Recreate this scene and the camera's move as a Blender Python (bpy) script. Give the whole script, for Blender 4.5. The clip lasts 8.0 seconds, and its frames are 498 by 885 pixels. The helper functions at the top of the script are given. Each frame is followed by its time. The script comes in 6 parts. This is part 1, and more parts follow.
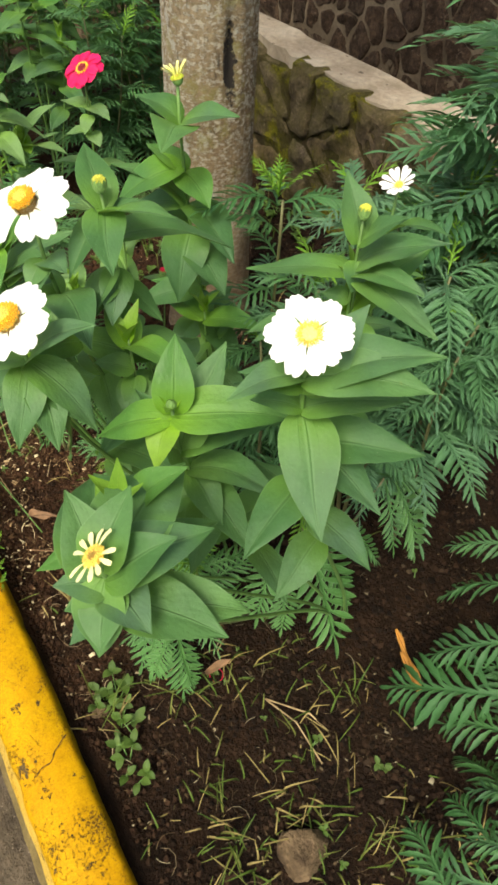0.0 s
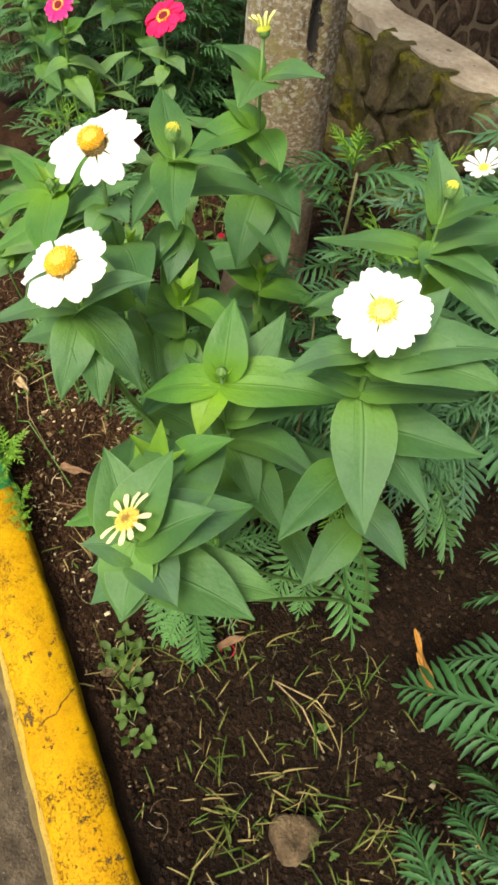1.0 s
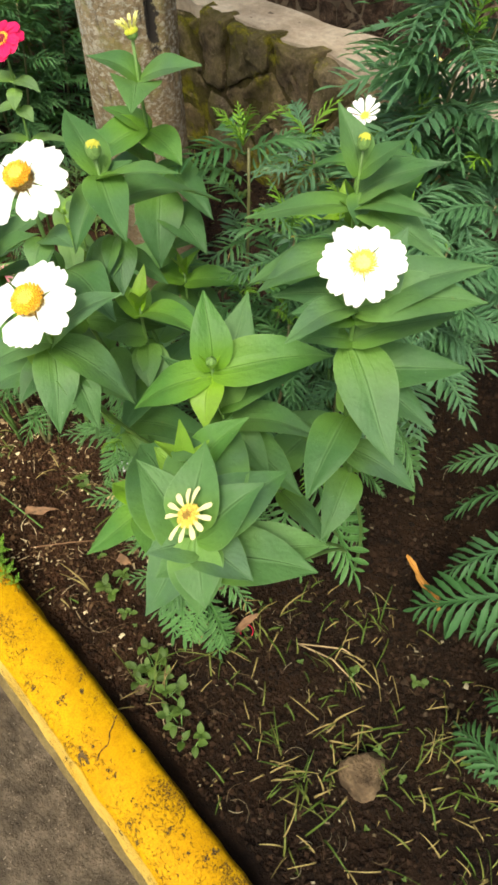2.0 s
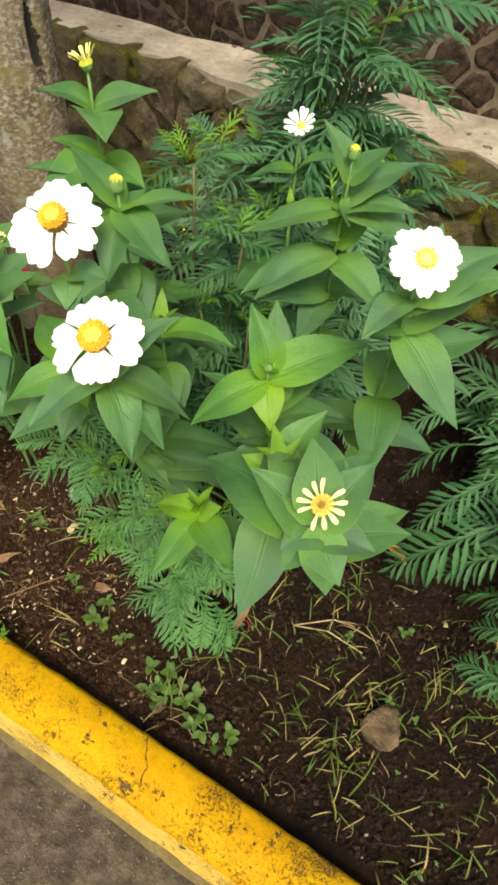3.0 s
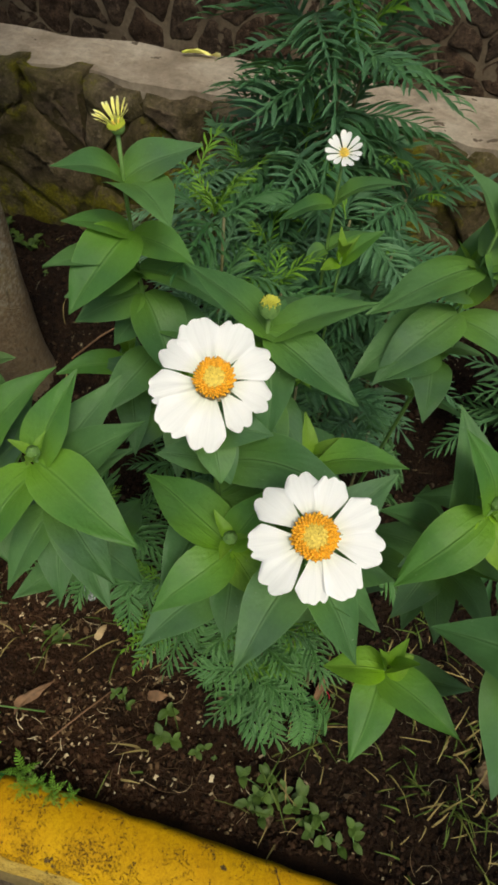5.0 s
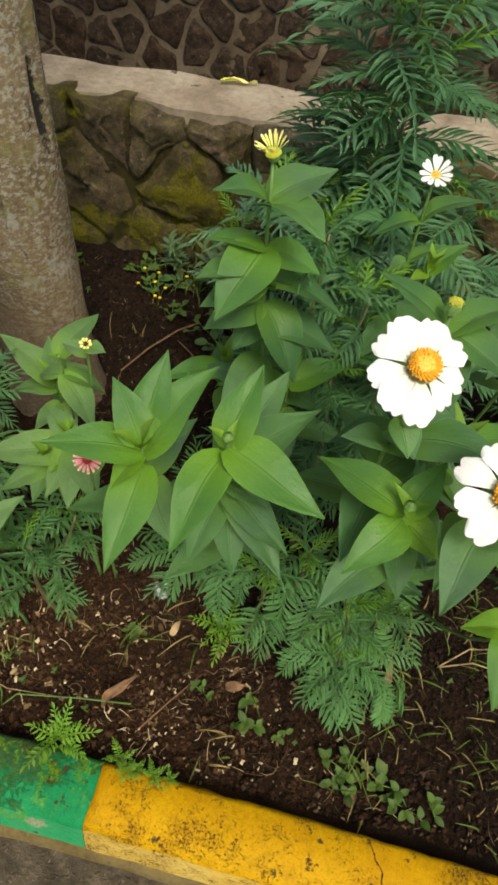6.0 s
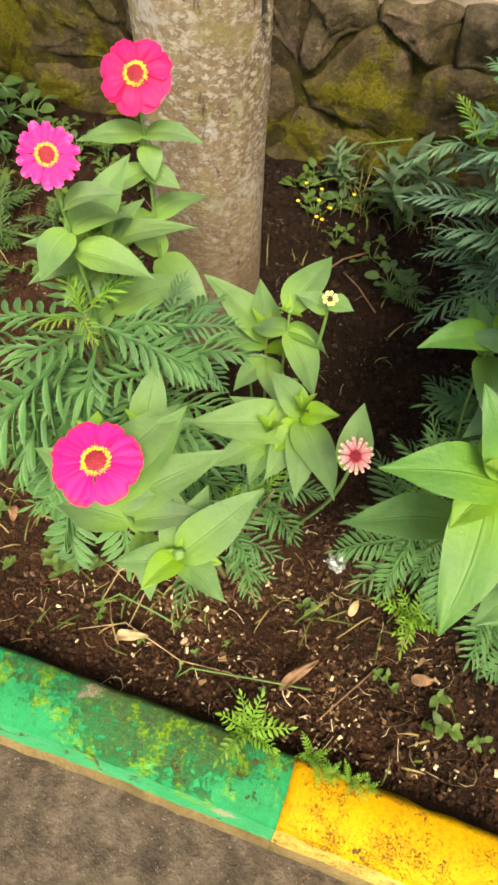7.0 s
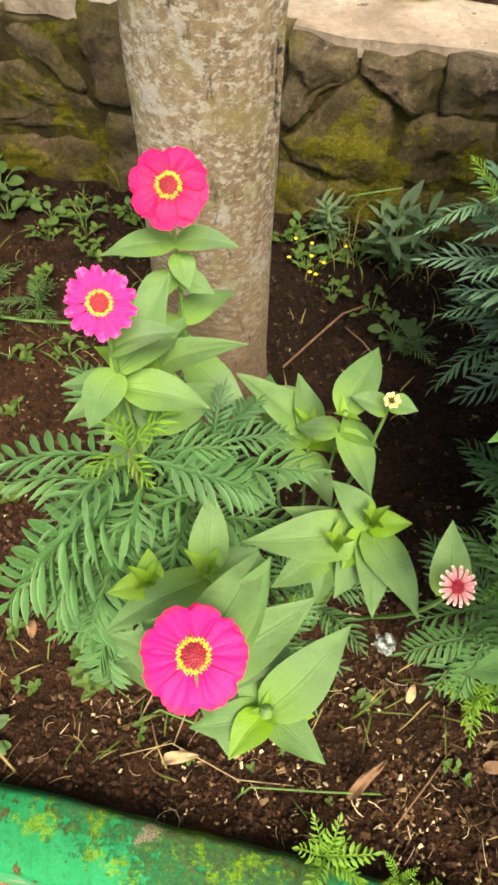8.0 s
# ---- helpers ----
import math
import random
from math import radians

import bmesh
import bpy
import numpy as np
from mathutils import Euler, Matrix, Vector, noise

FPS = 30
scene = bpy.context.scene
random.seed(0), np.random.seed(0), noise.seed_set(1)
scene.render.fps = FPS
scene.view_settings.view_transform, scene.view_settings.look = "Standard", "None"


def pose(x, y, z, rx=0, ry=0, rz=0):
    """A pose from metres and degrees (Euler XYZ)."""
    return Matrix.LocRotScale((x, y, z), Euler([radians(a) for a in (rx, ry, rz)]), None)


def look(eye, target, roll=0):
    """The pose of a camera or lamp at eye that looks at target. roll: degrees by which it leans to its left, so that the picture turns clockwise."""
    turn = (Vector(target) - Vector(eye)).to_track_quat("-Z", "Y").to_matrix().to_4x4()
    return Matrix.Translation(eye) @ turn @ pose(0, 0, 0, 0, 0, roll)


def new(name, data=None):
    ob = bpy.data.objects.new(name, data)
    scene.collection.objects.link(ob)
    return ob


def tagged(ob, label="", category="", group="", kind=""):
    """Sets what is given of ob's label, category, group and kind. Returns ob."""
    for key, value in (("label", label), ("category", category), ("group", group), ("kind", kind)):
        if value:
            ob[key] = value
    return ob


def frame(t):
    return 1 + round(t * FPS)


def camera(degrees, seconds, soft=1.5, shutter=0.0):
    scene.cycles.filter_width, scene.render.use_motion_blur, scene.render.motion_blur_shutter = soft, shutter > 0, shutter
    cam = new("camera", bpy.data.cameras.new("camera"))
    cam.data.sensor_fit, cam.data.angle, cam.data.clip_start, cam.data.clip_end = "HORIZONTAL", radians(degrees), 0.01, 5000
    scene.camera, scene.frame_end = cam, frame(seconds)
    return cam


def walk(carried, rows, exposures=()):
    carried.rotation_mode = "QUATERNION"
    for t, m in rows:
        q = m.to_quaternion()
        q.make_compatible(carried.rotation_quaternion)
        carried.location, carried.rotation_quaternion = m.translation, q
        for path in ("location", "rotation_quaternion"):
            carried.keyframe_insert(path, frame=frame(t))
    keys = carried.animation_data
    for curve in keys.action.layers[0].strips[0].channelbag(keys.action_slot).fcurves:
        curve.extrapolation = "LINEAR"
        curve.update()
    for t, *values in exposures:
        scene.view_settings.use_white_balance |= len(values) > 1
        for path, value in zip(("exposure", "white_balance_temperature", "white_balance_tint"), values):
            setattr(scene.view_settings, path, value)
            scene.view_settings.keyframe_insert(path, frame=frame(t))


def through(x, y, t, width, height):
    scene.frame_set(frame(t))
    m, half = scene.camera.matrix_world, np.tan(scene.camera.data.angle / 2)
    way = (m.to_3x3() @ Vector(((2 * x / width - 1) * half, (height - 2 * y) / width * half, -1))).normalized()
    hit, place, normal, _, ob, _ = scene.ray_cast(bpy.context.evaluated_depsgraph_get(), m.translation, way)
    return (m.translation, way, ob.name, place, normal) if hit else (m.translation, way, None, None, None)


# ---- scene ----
cam = camera(43.7, 8.0, soft=3.0)
PATH = [
    (0, (0.722, 0.042, 1.091), (-0.276, 0.807, -0.464), 3.7),
    (0.5, (0.712, 0.048, 1.075), (-0.27, 0.76, -0.515), 7.1),
    (1, (0.706, 0.039, 1.072), (-0.294, 0.693, -0.532), 7.1),
    (1.5, (0.706, 0.024, 1.075), (-0.28, 0.696, -0.53), 3.5),
    (1.7, (0.7, 0.016, 1.076), (-0.235, 0.749, -0.532), 1.5),
    (2.8, (0.603, -0.158, 1.116), (0.075, 0.903, -0.495), 4.6),
    (3, (0.569, -0.144, 1.11), (0.076, 0.947, -0.492), 5.7),
    (3.5, (0.466, -0.054, 1.09), (-0.059, 0.974, -0.543), -2.6),
    (4, (0.397, -0.032, 1.07), (-0.041, 0.963, -0.609), 0.1),
    (4.2, (0.374, -0.03, 1.069), (-0.008, 0.993, -0.606), -0.5),
    (5.3, (0.277, -0.068, 1.085), (0.158, 1.111, -0.527), 7.6),
    (5.5, (0.256, -0.083, 1.098), (0.168, 1.106, -0.508), 7.4),
    (6, (0.174, -0.139, 1.103), (0.028, 1.06, -0.491), 6.6),
    (6.5, (0.081, -0.153, 1.081), (-0.168, 0.945, -0.572), 6.7),
    (7, (-0.071, -0.051, 1.018), (-0.336, 0.869, -0.737), 2.6),
    (7.5, (-0.178, 0.033, 0.998), (-0.462, 0.916, -0.774), -0.1),
    (8, (-0.191, 0.037, 1.011), (-0.377, 1.044, -0.707), 1.8),
]
walk(cam, [(t, look(eye, target, roll)) for t, eye, target, roll in PATH],
     exposures=[(0, 1.24, 7000, 6), (1.5, 1.3, 7000, 6), (3, 1.26, 7000, 5), (3.5, 0.94, 7000, 5), (4.0, 0.57, 7000, 4), (5.5, 0.22, 6700, 4), (6, 0.72, 7000, 6), (6.5, 1.54, 7600, 8), (7, 1.76, 7600, 12), (8, 1.78, 7400, 12)])


# light: an overcast sky, a weak wide sun from behind the path
world = bpy.data.worlds.new("sky")
scene.world = world
world.use_nodes = True
wn = world.node_tree.nodes
sky = wn.new("ShaderNodeTexSky")
sky.sky_type, sky.sun_disc = "NISHITA", False
sky.sun_elevation, sky.sun_rotation = radians(58), radians(150)
sky.air_density, sky.dust_density, sky.ozone_density = 1.0, 5.0, 1.0
world.node_tree.links.new(sky.outputs[0], wn["Background"].inputs[0])
wn["Background"].inputs[1].default_value = 0.105
sun_data = bpy.data.lights.new("sun", "SUN")
sun_data.energy, sun_data.angle, sun_data.color = 1.9, radians(20), (1.0, 0.95, 0.86)
sun = new("sun", sun_data)
sun.matrix_world = look((1.0, -1.8, 3.3), (0, 0, 0))


# ---------------------------------------------------------------- materials
def material(name):
    m = bpy.data.materials.new(name)
    m.use_nodes = True
    nodes, links = m.node_tree.nodes, m.node_tree.links
    return m, nodes, links, nodes["Principled BSDF"]


def tex_noise(nodes, links, coord, scale, detail=4.0, rough=0.55):
    n = nodes.new("ShaderNodeTexNoise")
    n.inputs["Scale"].default_value, n.inputs["Detail"].default_value, n.inputs["Roughness"].default_value = scale, detail, rough
    links.new(coord, n.inputs["Vector"])
    return n.outputs["Fac"]


def ramp(nodes, links, fac, stops):
    r = nodes.new("ShaderNodeValToRGB")
    el = r.color_ramp.elements
    while len(el) < len(stops):
        el.new(0.5)
    for e, (p, c) in zip(el, stops):
        e.position, e.color = p, (*c, 1.0) if len(c) == 3 else c
    links.new(fac, r.inputs[0])
    return r.outputs[0]


def mix(nodes, links, fac, a, b, kind="MIX"):
    n = nodes.new("ShaderNodeMix")
    n.data_type, n.blend_type = "RGBA", kind
    for v, i in ((fac, 0), (a, 6), (b, 7)):
        if isinstance(v, (int, float)):
            n.inputs[i].default_value = v
        elif isinstance(v, tuple):
            n.inputs[i].default_value = (*v, 1.0)
        else:
            links.new(v, n.inputs[i])
    return n.outputs[2]


def calc(nodes, links, op, a, b=0.0, c=0.0):
    n = nodes.new("ShaderNodeMath")
    n.operation = op
    for v, i in ((a, 0), (b, 1), (c, 2)):
        if isinstance(v, (int, float)):
            n.inputs[i].default_value = v
        else:
            links.new(v, n.inputs[i])
    return n.outputs[0]


def bump(nodes, links, bsdf, height, strength, distance):
    b = nodes.new("ShaderNodeBump")
    b.inputs["Strength"].default_value, b.inputs["Distance"].default_value = strength, distance
    links.new(height, b.inputs["Height"])
    links.new(b.outputs[0], bsdf.inputs["Normal"])


def place(nodes):
    return nodes.new("ShaderNodeNewGeometry").outputs["Position"]


def local(nodes):
    return nodes.new("ShaderNodeTexCoord").outputs["Object"]


def damp_and_shaded(n, l, col):
    """Soil is damp and dark along one stretch of the bed, drier and paler along the other; shade beneath the foliage is
    painted into the same darkening.
    """
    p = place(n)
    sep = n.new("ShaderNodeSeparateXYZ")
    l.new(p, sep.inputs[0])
    # darkens towards +x and the back, where plants shade the ground
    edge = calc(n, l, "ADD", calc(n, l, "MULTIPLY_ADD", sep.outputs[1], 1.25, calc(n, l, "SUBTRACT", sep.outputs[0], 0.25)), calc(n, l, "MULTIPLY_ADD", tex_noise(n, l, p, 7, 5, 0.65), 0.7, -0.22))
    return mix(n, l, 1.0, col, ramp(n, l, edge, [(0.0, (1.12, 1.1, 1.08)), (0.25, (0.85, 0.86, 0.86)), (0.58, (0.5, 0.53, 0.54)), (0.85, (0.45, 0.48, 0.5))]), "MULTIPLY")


def rough_solid(name, stops, scale, fine=None, rough=0.9, relief=0.004, speck=None, where=place, damp_shade=False):
    """A rough surface: colours by broad noise, fine grain over it, relief from both, optional specks."""
    m, n, l, b = material(name)
    p = where(n)
    broad = tex_noise(n, l, p, scale, 5)
    grain = tex_noise(n, l, p, fine or scale * 12, 6, 0.65)
    col = ramp(n, l, broad, stops)
    col = mix(n, l, 0.55, col, ramp(n, l, grain, [(0.3, (0.35, 0.35, 0.35)), (0.7, (1.0, 1.0, 1.0))]), "MULTIPLY")
    if speck:
        s = tex_noise(n, l, p, speck[0], 2)
        col = mix(n, l, ramp(n, l, s, [(speck[1], (0, 0, 0)), (speck[1] + 0.04, (1, 1, 1))]), col, speck[2])
    # dampness and painted foliage shade, by place on the bed
    if damp_shade:
        col = damp_and_shaded(n, l, col)
    l.new(col, b.inputs["Base Color"])
    b.inputs["Roughness"].default_value = rough
    b.inputs["Specular IOR Level"].default_value = 0.15
    bump(n, l, b, calc(n, l, "ADD", broad, grain), 0.9, relief)
    return m


def leaf_material(name, dark, light, vein, gloss=0.45, through=0.25, heart=0.0, edge=0.478):
    """A leaf blade: u runs across it, v along it. Grooved midrib, creases fading from the base, a fresh heart, a bloom on old blades, fine mottling."""
    m, n, l, b = material(name)
    uv = n.new("ShaderNodeUVMap")
    sep = n.new("ShaderNodeSeparateXYZ")
    l.new(uv.outputs[0], sep.inputs[0])
    u = calc(n, l, "ABSOLUTE", calc(n, l, "SUBTRACT", sep.outputs[0], 0.5))
    v = sep.outputs[1]
    p = place(n)
    info = n.new("ShaderNodeObjectInfo")
    rnd = info.outputs["Random"]
    base = mix(n, l, rnd, dark, light)
    # some blades carry a dull bluish bloom, in clouds
    other = calc(n, l, "FRACT", calc(n, l, "MULTIPLY", rnd, 7.31))
    cloud = ramp(n, l, tex_noise(n, l, p, 22, 3), [(0.35, (0, 0, 0)), (0.65, (1, 1, 1))])
    bloom = calc(n, l, "MULTIPLY", calc(n, l, "MULTIPLY", other, cloud), 0.8)
    base = mix(n, l, bloom, base, (dark[0] * 1.25 + 0.015, dark[1] * 1.0 + 0.012, dark[2] * 1.6 + 0.02))
    mott = tex_noise(n, l, p, 48, 4, 0.6)
    base = mix(n, l, 0.5, base, ramp(n, l, mott, [(0.3, (0.62, 0.66, 0.6)), (0.75, (1.22, 1.18, 1.08))]), "MULTIPLY")
    if heart:
        reach = calc(n, l, "ADD", v, calc(n, l, "MULTIPLY_ADD", mott, 0.24, -0.12))
        base = mix(n, l, calc(n, l, "MULTIPLY", ramp(n, l, reach, [(0.04, (1, 1, 1)), (0.5, (0, 0, 0))]), heart), base, (0.2, 0.4, 0.012))
    fine = tex_noise(n, l, p, 420, 4, 0.7)
    base = mix(n, l, 0.25, base, ramp(n, l, fine, [(0.35, (0.6, 0.6, 0.6)), (0.65, (1.1, 1.1, 1.1))]), "MULTIPLY")
    fade = ramp(n, l, v, [(0.03, (1, 1, 1)), (0.5, (0, 0, 0))])
    rib = ramp(n, l, u, [(0.0, (1, 1, 1)), (0.018, (0, 0, 0))])
    shoulder = ramp(n, l, calc(n, l, "ABSOLUTE", calc(n, l, "SUBTRACT", u, 0.035)), [(0.0, (1, 1, 1)), (0.03, (0, 0, 0))])
    crease = calc(n, l, "MAXIMUM", ramp(n, l, calc(n, l, "ABSOLUTE", calc(n, l, "SUBTRACT", u, 0.155)), [(0.0, (1, 1, 1)), (0.022, (0, 0, 0))]),
                  ramp(n, l, calc(n, l, "ABSOLUTE", calc(n, l, "SUBTRACT", u, 0.315)), [(0.0, (0.45, 0.45, 0.45)), (0.022, (0, 0, 0))]))
    crease = calc(n, l, "MULTIPLY", crease, fade)
    rim = ramp(n, l, u, [(edge, (0, 0, 0)), (edge * 0.3 + 0.353, (1, 1, 1))])
    col = mix(n, l, calc(n, l, "MULTIPLY", shoulder, 0.3), base, vein)
    col = mix(n, l, calc(n, l, "MULTIPLY", calc(n, l, "MAXIMUM", rib, calc(n, l, "MULTIPLY", crease, 0.4)), 0.26), col, (dark[0] * 0.55, dark[1] * 0.62, dark[2] * 0.5))
    col = mix(n, l, calc(n, l, "MULTIPLY", rim, 0.4), col, vein)
    # grit and pale nibbled spots
    speck = tex_noise(n, l, p, 640, 2, 0.5)
    col = mix(n, l, ramp(n, l, speck, [(0.75, (0, 0, 0)), (0.77, (0.5, 0.5, 0.5))]), col, (0.4, 0.44, 0.3))
    worn = tex_noise(n, l, p, 95, 5, 0.7)
    col = mix(n, l, ramp(n, l, worn, [(0.68, (0, 0, 0)), (0.74, (0.45, 0.45, 0.45))]), col, (0.2, 0.22, 0.06))
    l.new(col, b.inputs["Base Color"])
    l.new(calc(n, l, "MULTIPLY_ADD", fine, 0.22, calc(n, l, "MULTIPLY_ADD", cloud, 0.1, gloss - 0.12)), b.inputs["Roughness"])
    b.inputs["Specular IOR Level"].default_value = 0.3
    # side veins curve forward from the midrib
    cross = n.new("ShaderNodeTexWave")
    cross.inputs["Scale"].default_value, cross.inputs["Distortion"].default_value = 2.6, 1.5
    cv = n.new("ShaderNodeCombineXYZ")
    l.new(calc(n, l, "ADD", v, calc(n, l, "MULTIPLY", u, -0.9)), cv.inputs[0])
    l.new(cv.outputs[0], cross.inputs["Vector"])
    h = calc(n, l, "SUBTRACT", calc(n, l, "MULTIPLY", cross.outputs["Fac"], 0.08), calc(n, l, "MULTIPLY_ADD", crease, 0.4, calc(n, l, "MULTIPLY", rib, 0.8)))
    h = calc(n, l, "ADD", h, calc(n, l, "MULTIPLY", tex_noise(n, l, p, 75, 3, 0.5), 2.2))
    bump(n, l, b, calc(n, l, "ADD", h, calc(n, l, "MULTIPLY", fine, 0.35)), 0.6, 0.0013)
    tr = n.new("ShaderNodeBsdfTranslucent")
    l.new(mix(n, l, 0.5, col, (0.25, 0.42, 0.05)), tr.inputs[0])
    ms = n.new("ShaderNodeMixShader")
    ms.inputs[0].default_value = through
    l.new(b.outputs[0], ms.inputs[1])
    l.new(tr.outputs[0], ms.inputs[2])
    l.new(ms.outputs[0], n["Material Output"].inputs[0])
    return m


def petal_material(name, inner, outer, tip=None, through=0.25, streak=None):
    m, n, l, b = material(name)
    uv = n.new("ShaderNodeUVMap")
    sep = n.new("ShaderNodeSeparateXYZ")
    l.new(uv.outputs[0], sep.inputs[0])
    stops = [(0.0, inner), (0.45, outer)] + ([(0.8, outer), (1.0, tip)] if tip else [])
    col = ramp(n, l, sep.outputs[1], stops)
    w = n.new("ShaderNodeTexNoise")
    mp = n.new("ShaderNodeMapping")
    mp.inputs["Scale"].default_value = (22, 1.5, 1)
    l.new(uv.outputs[0], mp.inputs[0])
    l.new(mp.outputs[0], w.inputs["Vector"])
    w.inputs["Scale"].default_value = 1.0
    col = mix(n, l, 0.3, col, ramp(n, l, w.outputs["Fac"], [(0.3, (0.85, 0.85, 0.85)), (0.7, (1.05, 1.05, 1.05))]), "MULTIPLY")
    if streak:
        col = mix(n, l, ramp(n, l, w.outputs["Fac"], [(0.6, (0, 0, 0)), (0.7, (0.7, 0.7, 0.7))]), col, streak)
    l.new(col, b.inputs["Base Color"])
    b.inputs["Roughness"].default_value = 0.6
    b.inputs["Specular IOR Level"].default_value = 0.25
    bump(n, l, b, w.outputs["Fac"], 0.35, 0.0008)
    tr = n.new("ShaderNodeBsdfTranslucent")
    l.new(col, tr.inputs[0])
    ms = n.new("ShaderNodeMixShader")
    ms.inputs[0].default_value = through
    l.new(b.outputs[0], ms.inputs[1])
    l.new(tr.outputs[0], ms.inputs[2])
    l.new(ms.outputs[0], n["Material Output"].inputs[0])
    return m


def plain(name, col, rough=0.7, vary=0.25, scale=90):
    m, n, l, b = material(name)
    p = place(n)
    f = tex_noise(n, l, p, scale, 4)
    lo = tuple(c * (1 - vary) for c in col)
    hi = tuple(min(1.0, c * (1 + vary)) for c in col)
    l.new(ramp(n, l, f, [(0.3, lo), (0.7, hi)]), b.inputs["Base Color"])
    b.inputs["Roughness"].default_value = rough
    bump(n, l, b, f, 0.4, 0.001)
    return m


def island(name, stops, rough=0.8, damp_shade=False):
    """Loose small pieces in one mesh, each with a colour of its own."""
    m, n, l, b = material(name)
    g = n.new("ShaderNodeNewGeometry")
    col = ramp(n, l, g.outputs["Random Per Island"], stops)
    f = tex_noise(n, l, g.outputs["Position"], 260, 3)
    col = mix(n, l, 0.4, col, ramp(n, l, f, [(0.3, (0.55, 0.55, 0.55)), (0.7, (1.1, 1.1, 1.1))]), "MULTIPLY")
    # same position darkening as the soil: damp plus plant shade in the colour
    if damp_shade:
        col = damp_and_shaded(n, l, col)
    l.new(col, b.inputs["Base Color"])
    b.inputs["Roughness"].default_value = rough
    b.inputs["Specular IOR Level"].default_value = 0.15
    return m


def paint_material(name, paint, pale, worn, grow=None):
    """Kerb paint on concrete: stained, scraped off in specks and patches, mossy if asked."""
    m, n, l, b = material(name)
    p = place(n)
    broad = tex_noise(n, l, p, 9, 4)
    col = ramp(n, l, broad, [(0.3, paint), (0.7, pale)])
    stain = tex_noise(n, l, p, 26, 6, 0.7)
    col = mix(n, l, ramp(n, l, stain, [(0.5, (0, 0, 0)), (0.75, (0.4, 0.4, 0.4))]), col, tuple(c * 0.55 for c in paint))
    col = mix(n, l, 0.5, col, ramp(n, l, tex_noise(n, l, p, 420, 4, 0.75), [(0.35, (0.55, 0.5, 0.45)), (0.55, (1.0, 1.0, 1.0))]), "MULTIPLY")
    col = mix(n, l, 0.4, col, ramp(n, l, tex_noise(n, l, p, 85, 6, 0.75), [(0.36, (0.5, 0.44, 0.36)), (0.52, (1.0, 1.0, 1.0))]), "MULTIPLY")
    chips = tex_noise(n, l, p, 300, 8, 0.78)
    zone = tex_noise(n, l, p, 12, 5, 0.65)
    mask = ramp(n, l, calc(n, l, "ADD", calc(n, l, "MULTIPLY", chips, 0.66), calc(n, l, "MULTIPLY", zone, 0.38)), [(worn, (0, 0, 0)), (worn + 0.03, (1, 1, 1))])
    flake = ramp(n, l, tex_noise(n, l, p, 30, 9, 0.74), [(0.6, (0, 0, 0)), (0.61, (1, 1, 1))])
    mask = calc(n, l, "MAXIMUM", mask, flake)
    col = mix(n, l, calc(n, l, "MULTIPLY", mask, 0.9), col, ramp(n, l, chips, [(0.4, (0.03, 0.018, 0.007)), (0.65, (0.13, 0.065, 0.018))]))
    col = mix(n, l, calc(n, l, "MULTIPLY", flake, 0.8), col, ramp(n, l, chips, [(0.35, (0.03, 0.02, 0.009)), (0.6, (0.11, 0.075, 0.03))]))
    h = calc(n, l, "SUBTRACT", calc(n, l, "MULTIPLY", stain, 0.4), mask)
    if grow:
        sepk = n.new("ShaderNodeSeparateXYZ")
        l.new(p, sepk.inputs[0])
        # moss creeps in from the damp soil side, in fine specks that thicken to a crust
        fz = tex_noise(n, l, p, 150, 7, 0.78)
        drift = tex_noise(n, l, p, 7, 3, 0.5)
        g1 = calc(n, l, "ADD", tex_noise(n, l, p, 62, 9, 0.8), calc(n, l, "MULTIPLY_ADD", sepk.outputs[1], 2.6, calc(n, l, "MULTIPLY_ADD", drift, 0.45, -0.1)))
        patch = ramp(n, l, calc(n, l, "ADD", sepk.outputs[0], 1.0), [(0.4, (0.3, 0.3, 0.3)), (0.55, (0, 0, 0)), (0.66, (0.1, 0.1, 0.1)), (0.74, (1, 1, 1)), (0.9, (1, 1, 1)), (0.97, (0.2, 0.2, 0.2))])
        g1 = calc(n, l, "ADD", g1, calc(n, l, "MULTIPLY_ADD", patch, 0.24, -0.14))
        gm = ramp(n, l, calc(n, l, "ADD", calc(n, l, "MULTIPLY", g1, 0.62), calc(n, l, "MULTIPLY", fz, 0.45)), [(grow, (0, 0, 0)), (grow + 0.07, (0.6, 0.6, 0.6)), (grow + 0.2, (0.95, 0.95, 0.95))])
        moss = ramp(n, l, fz, [(0.33, (0.024, 0.02, 0.01)), (0.47, (0.08, 0.07, 0.028)), (0.57, (0.06, 0.14, 0.025)), (0.68, (0.15, 0.28, 0.04))])
        col = mix(n, l, gm, col, moss)
        lime = ramp(n, l, calc(n, l, "ADD", calc(n, l, "MULTIPLY", tex_noise(n, l, p, 24, 4, 0.6), 0.6), calc(n, l, "MULTIPLY", tex_noise(n, l, p, 190, 5, 0.75), 0.4)), [(0.53, (0, 0, 0)), (0.58, (0.9, 0.9, 0.9))])
        col = mix(n, l, calc(n, l, "MULTIPLY", lime, ramp(n, l, g1, [(0.36, (0, 0, 0)), (0.5, (1, 1, 1))])), col, ramp(n, l, fz, [(0.38, (0.07, 0.15, 0.01)), (0.62, (0.22, 0.42, 0.015))]))
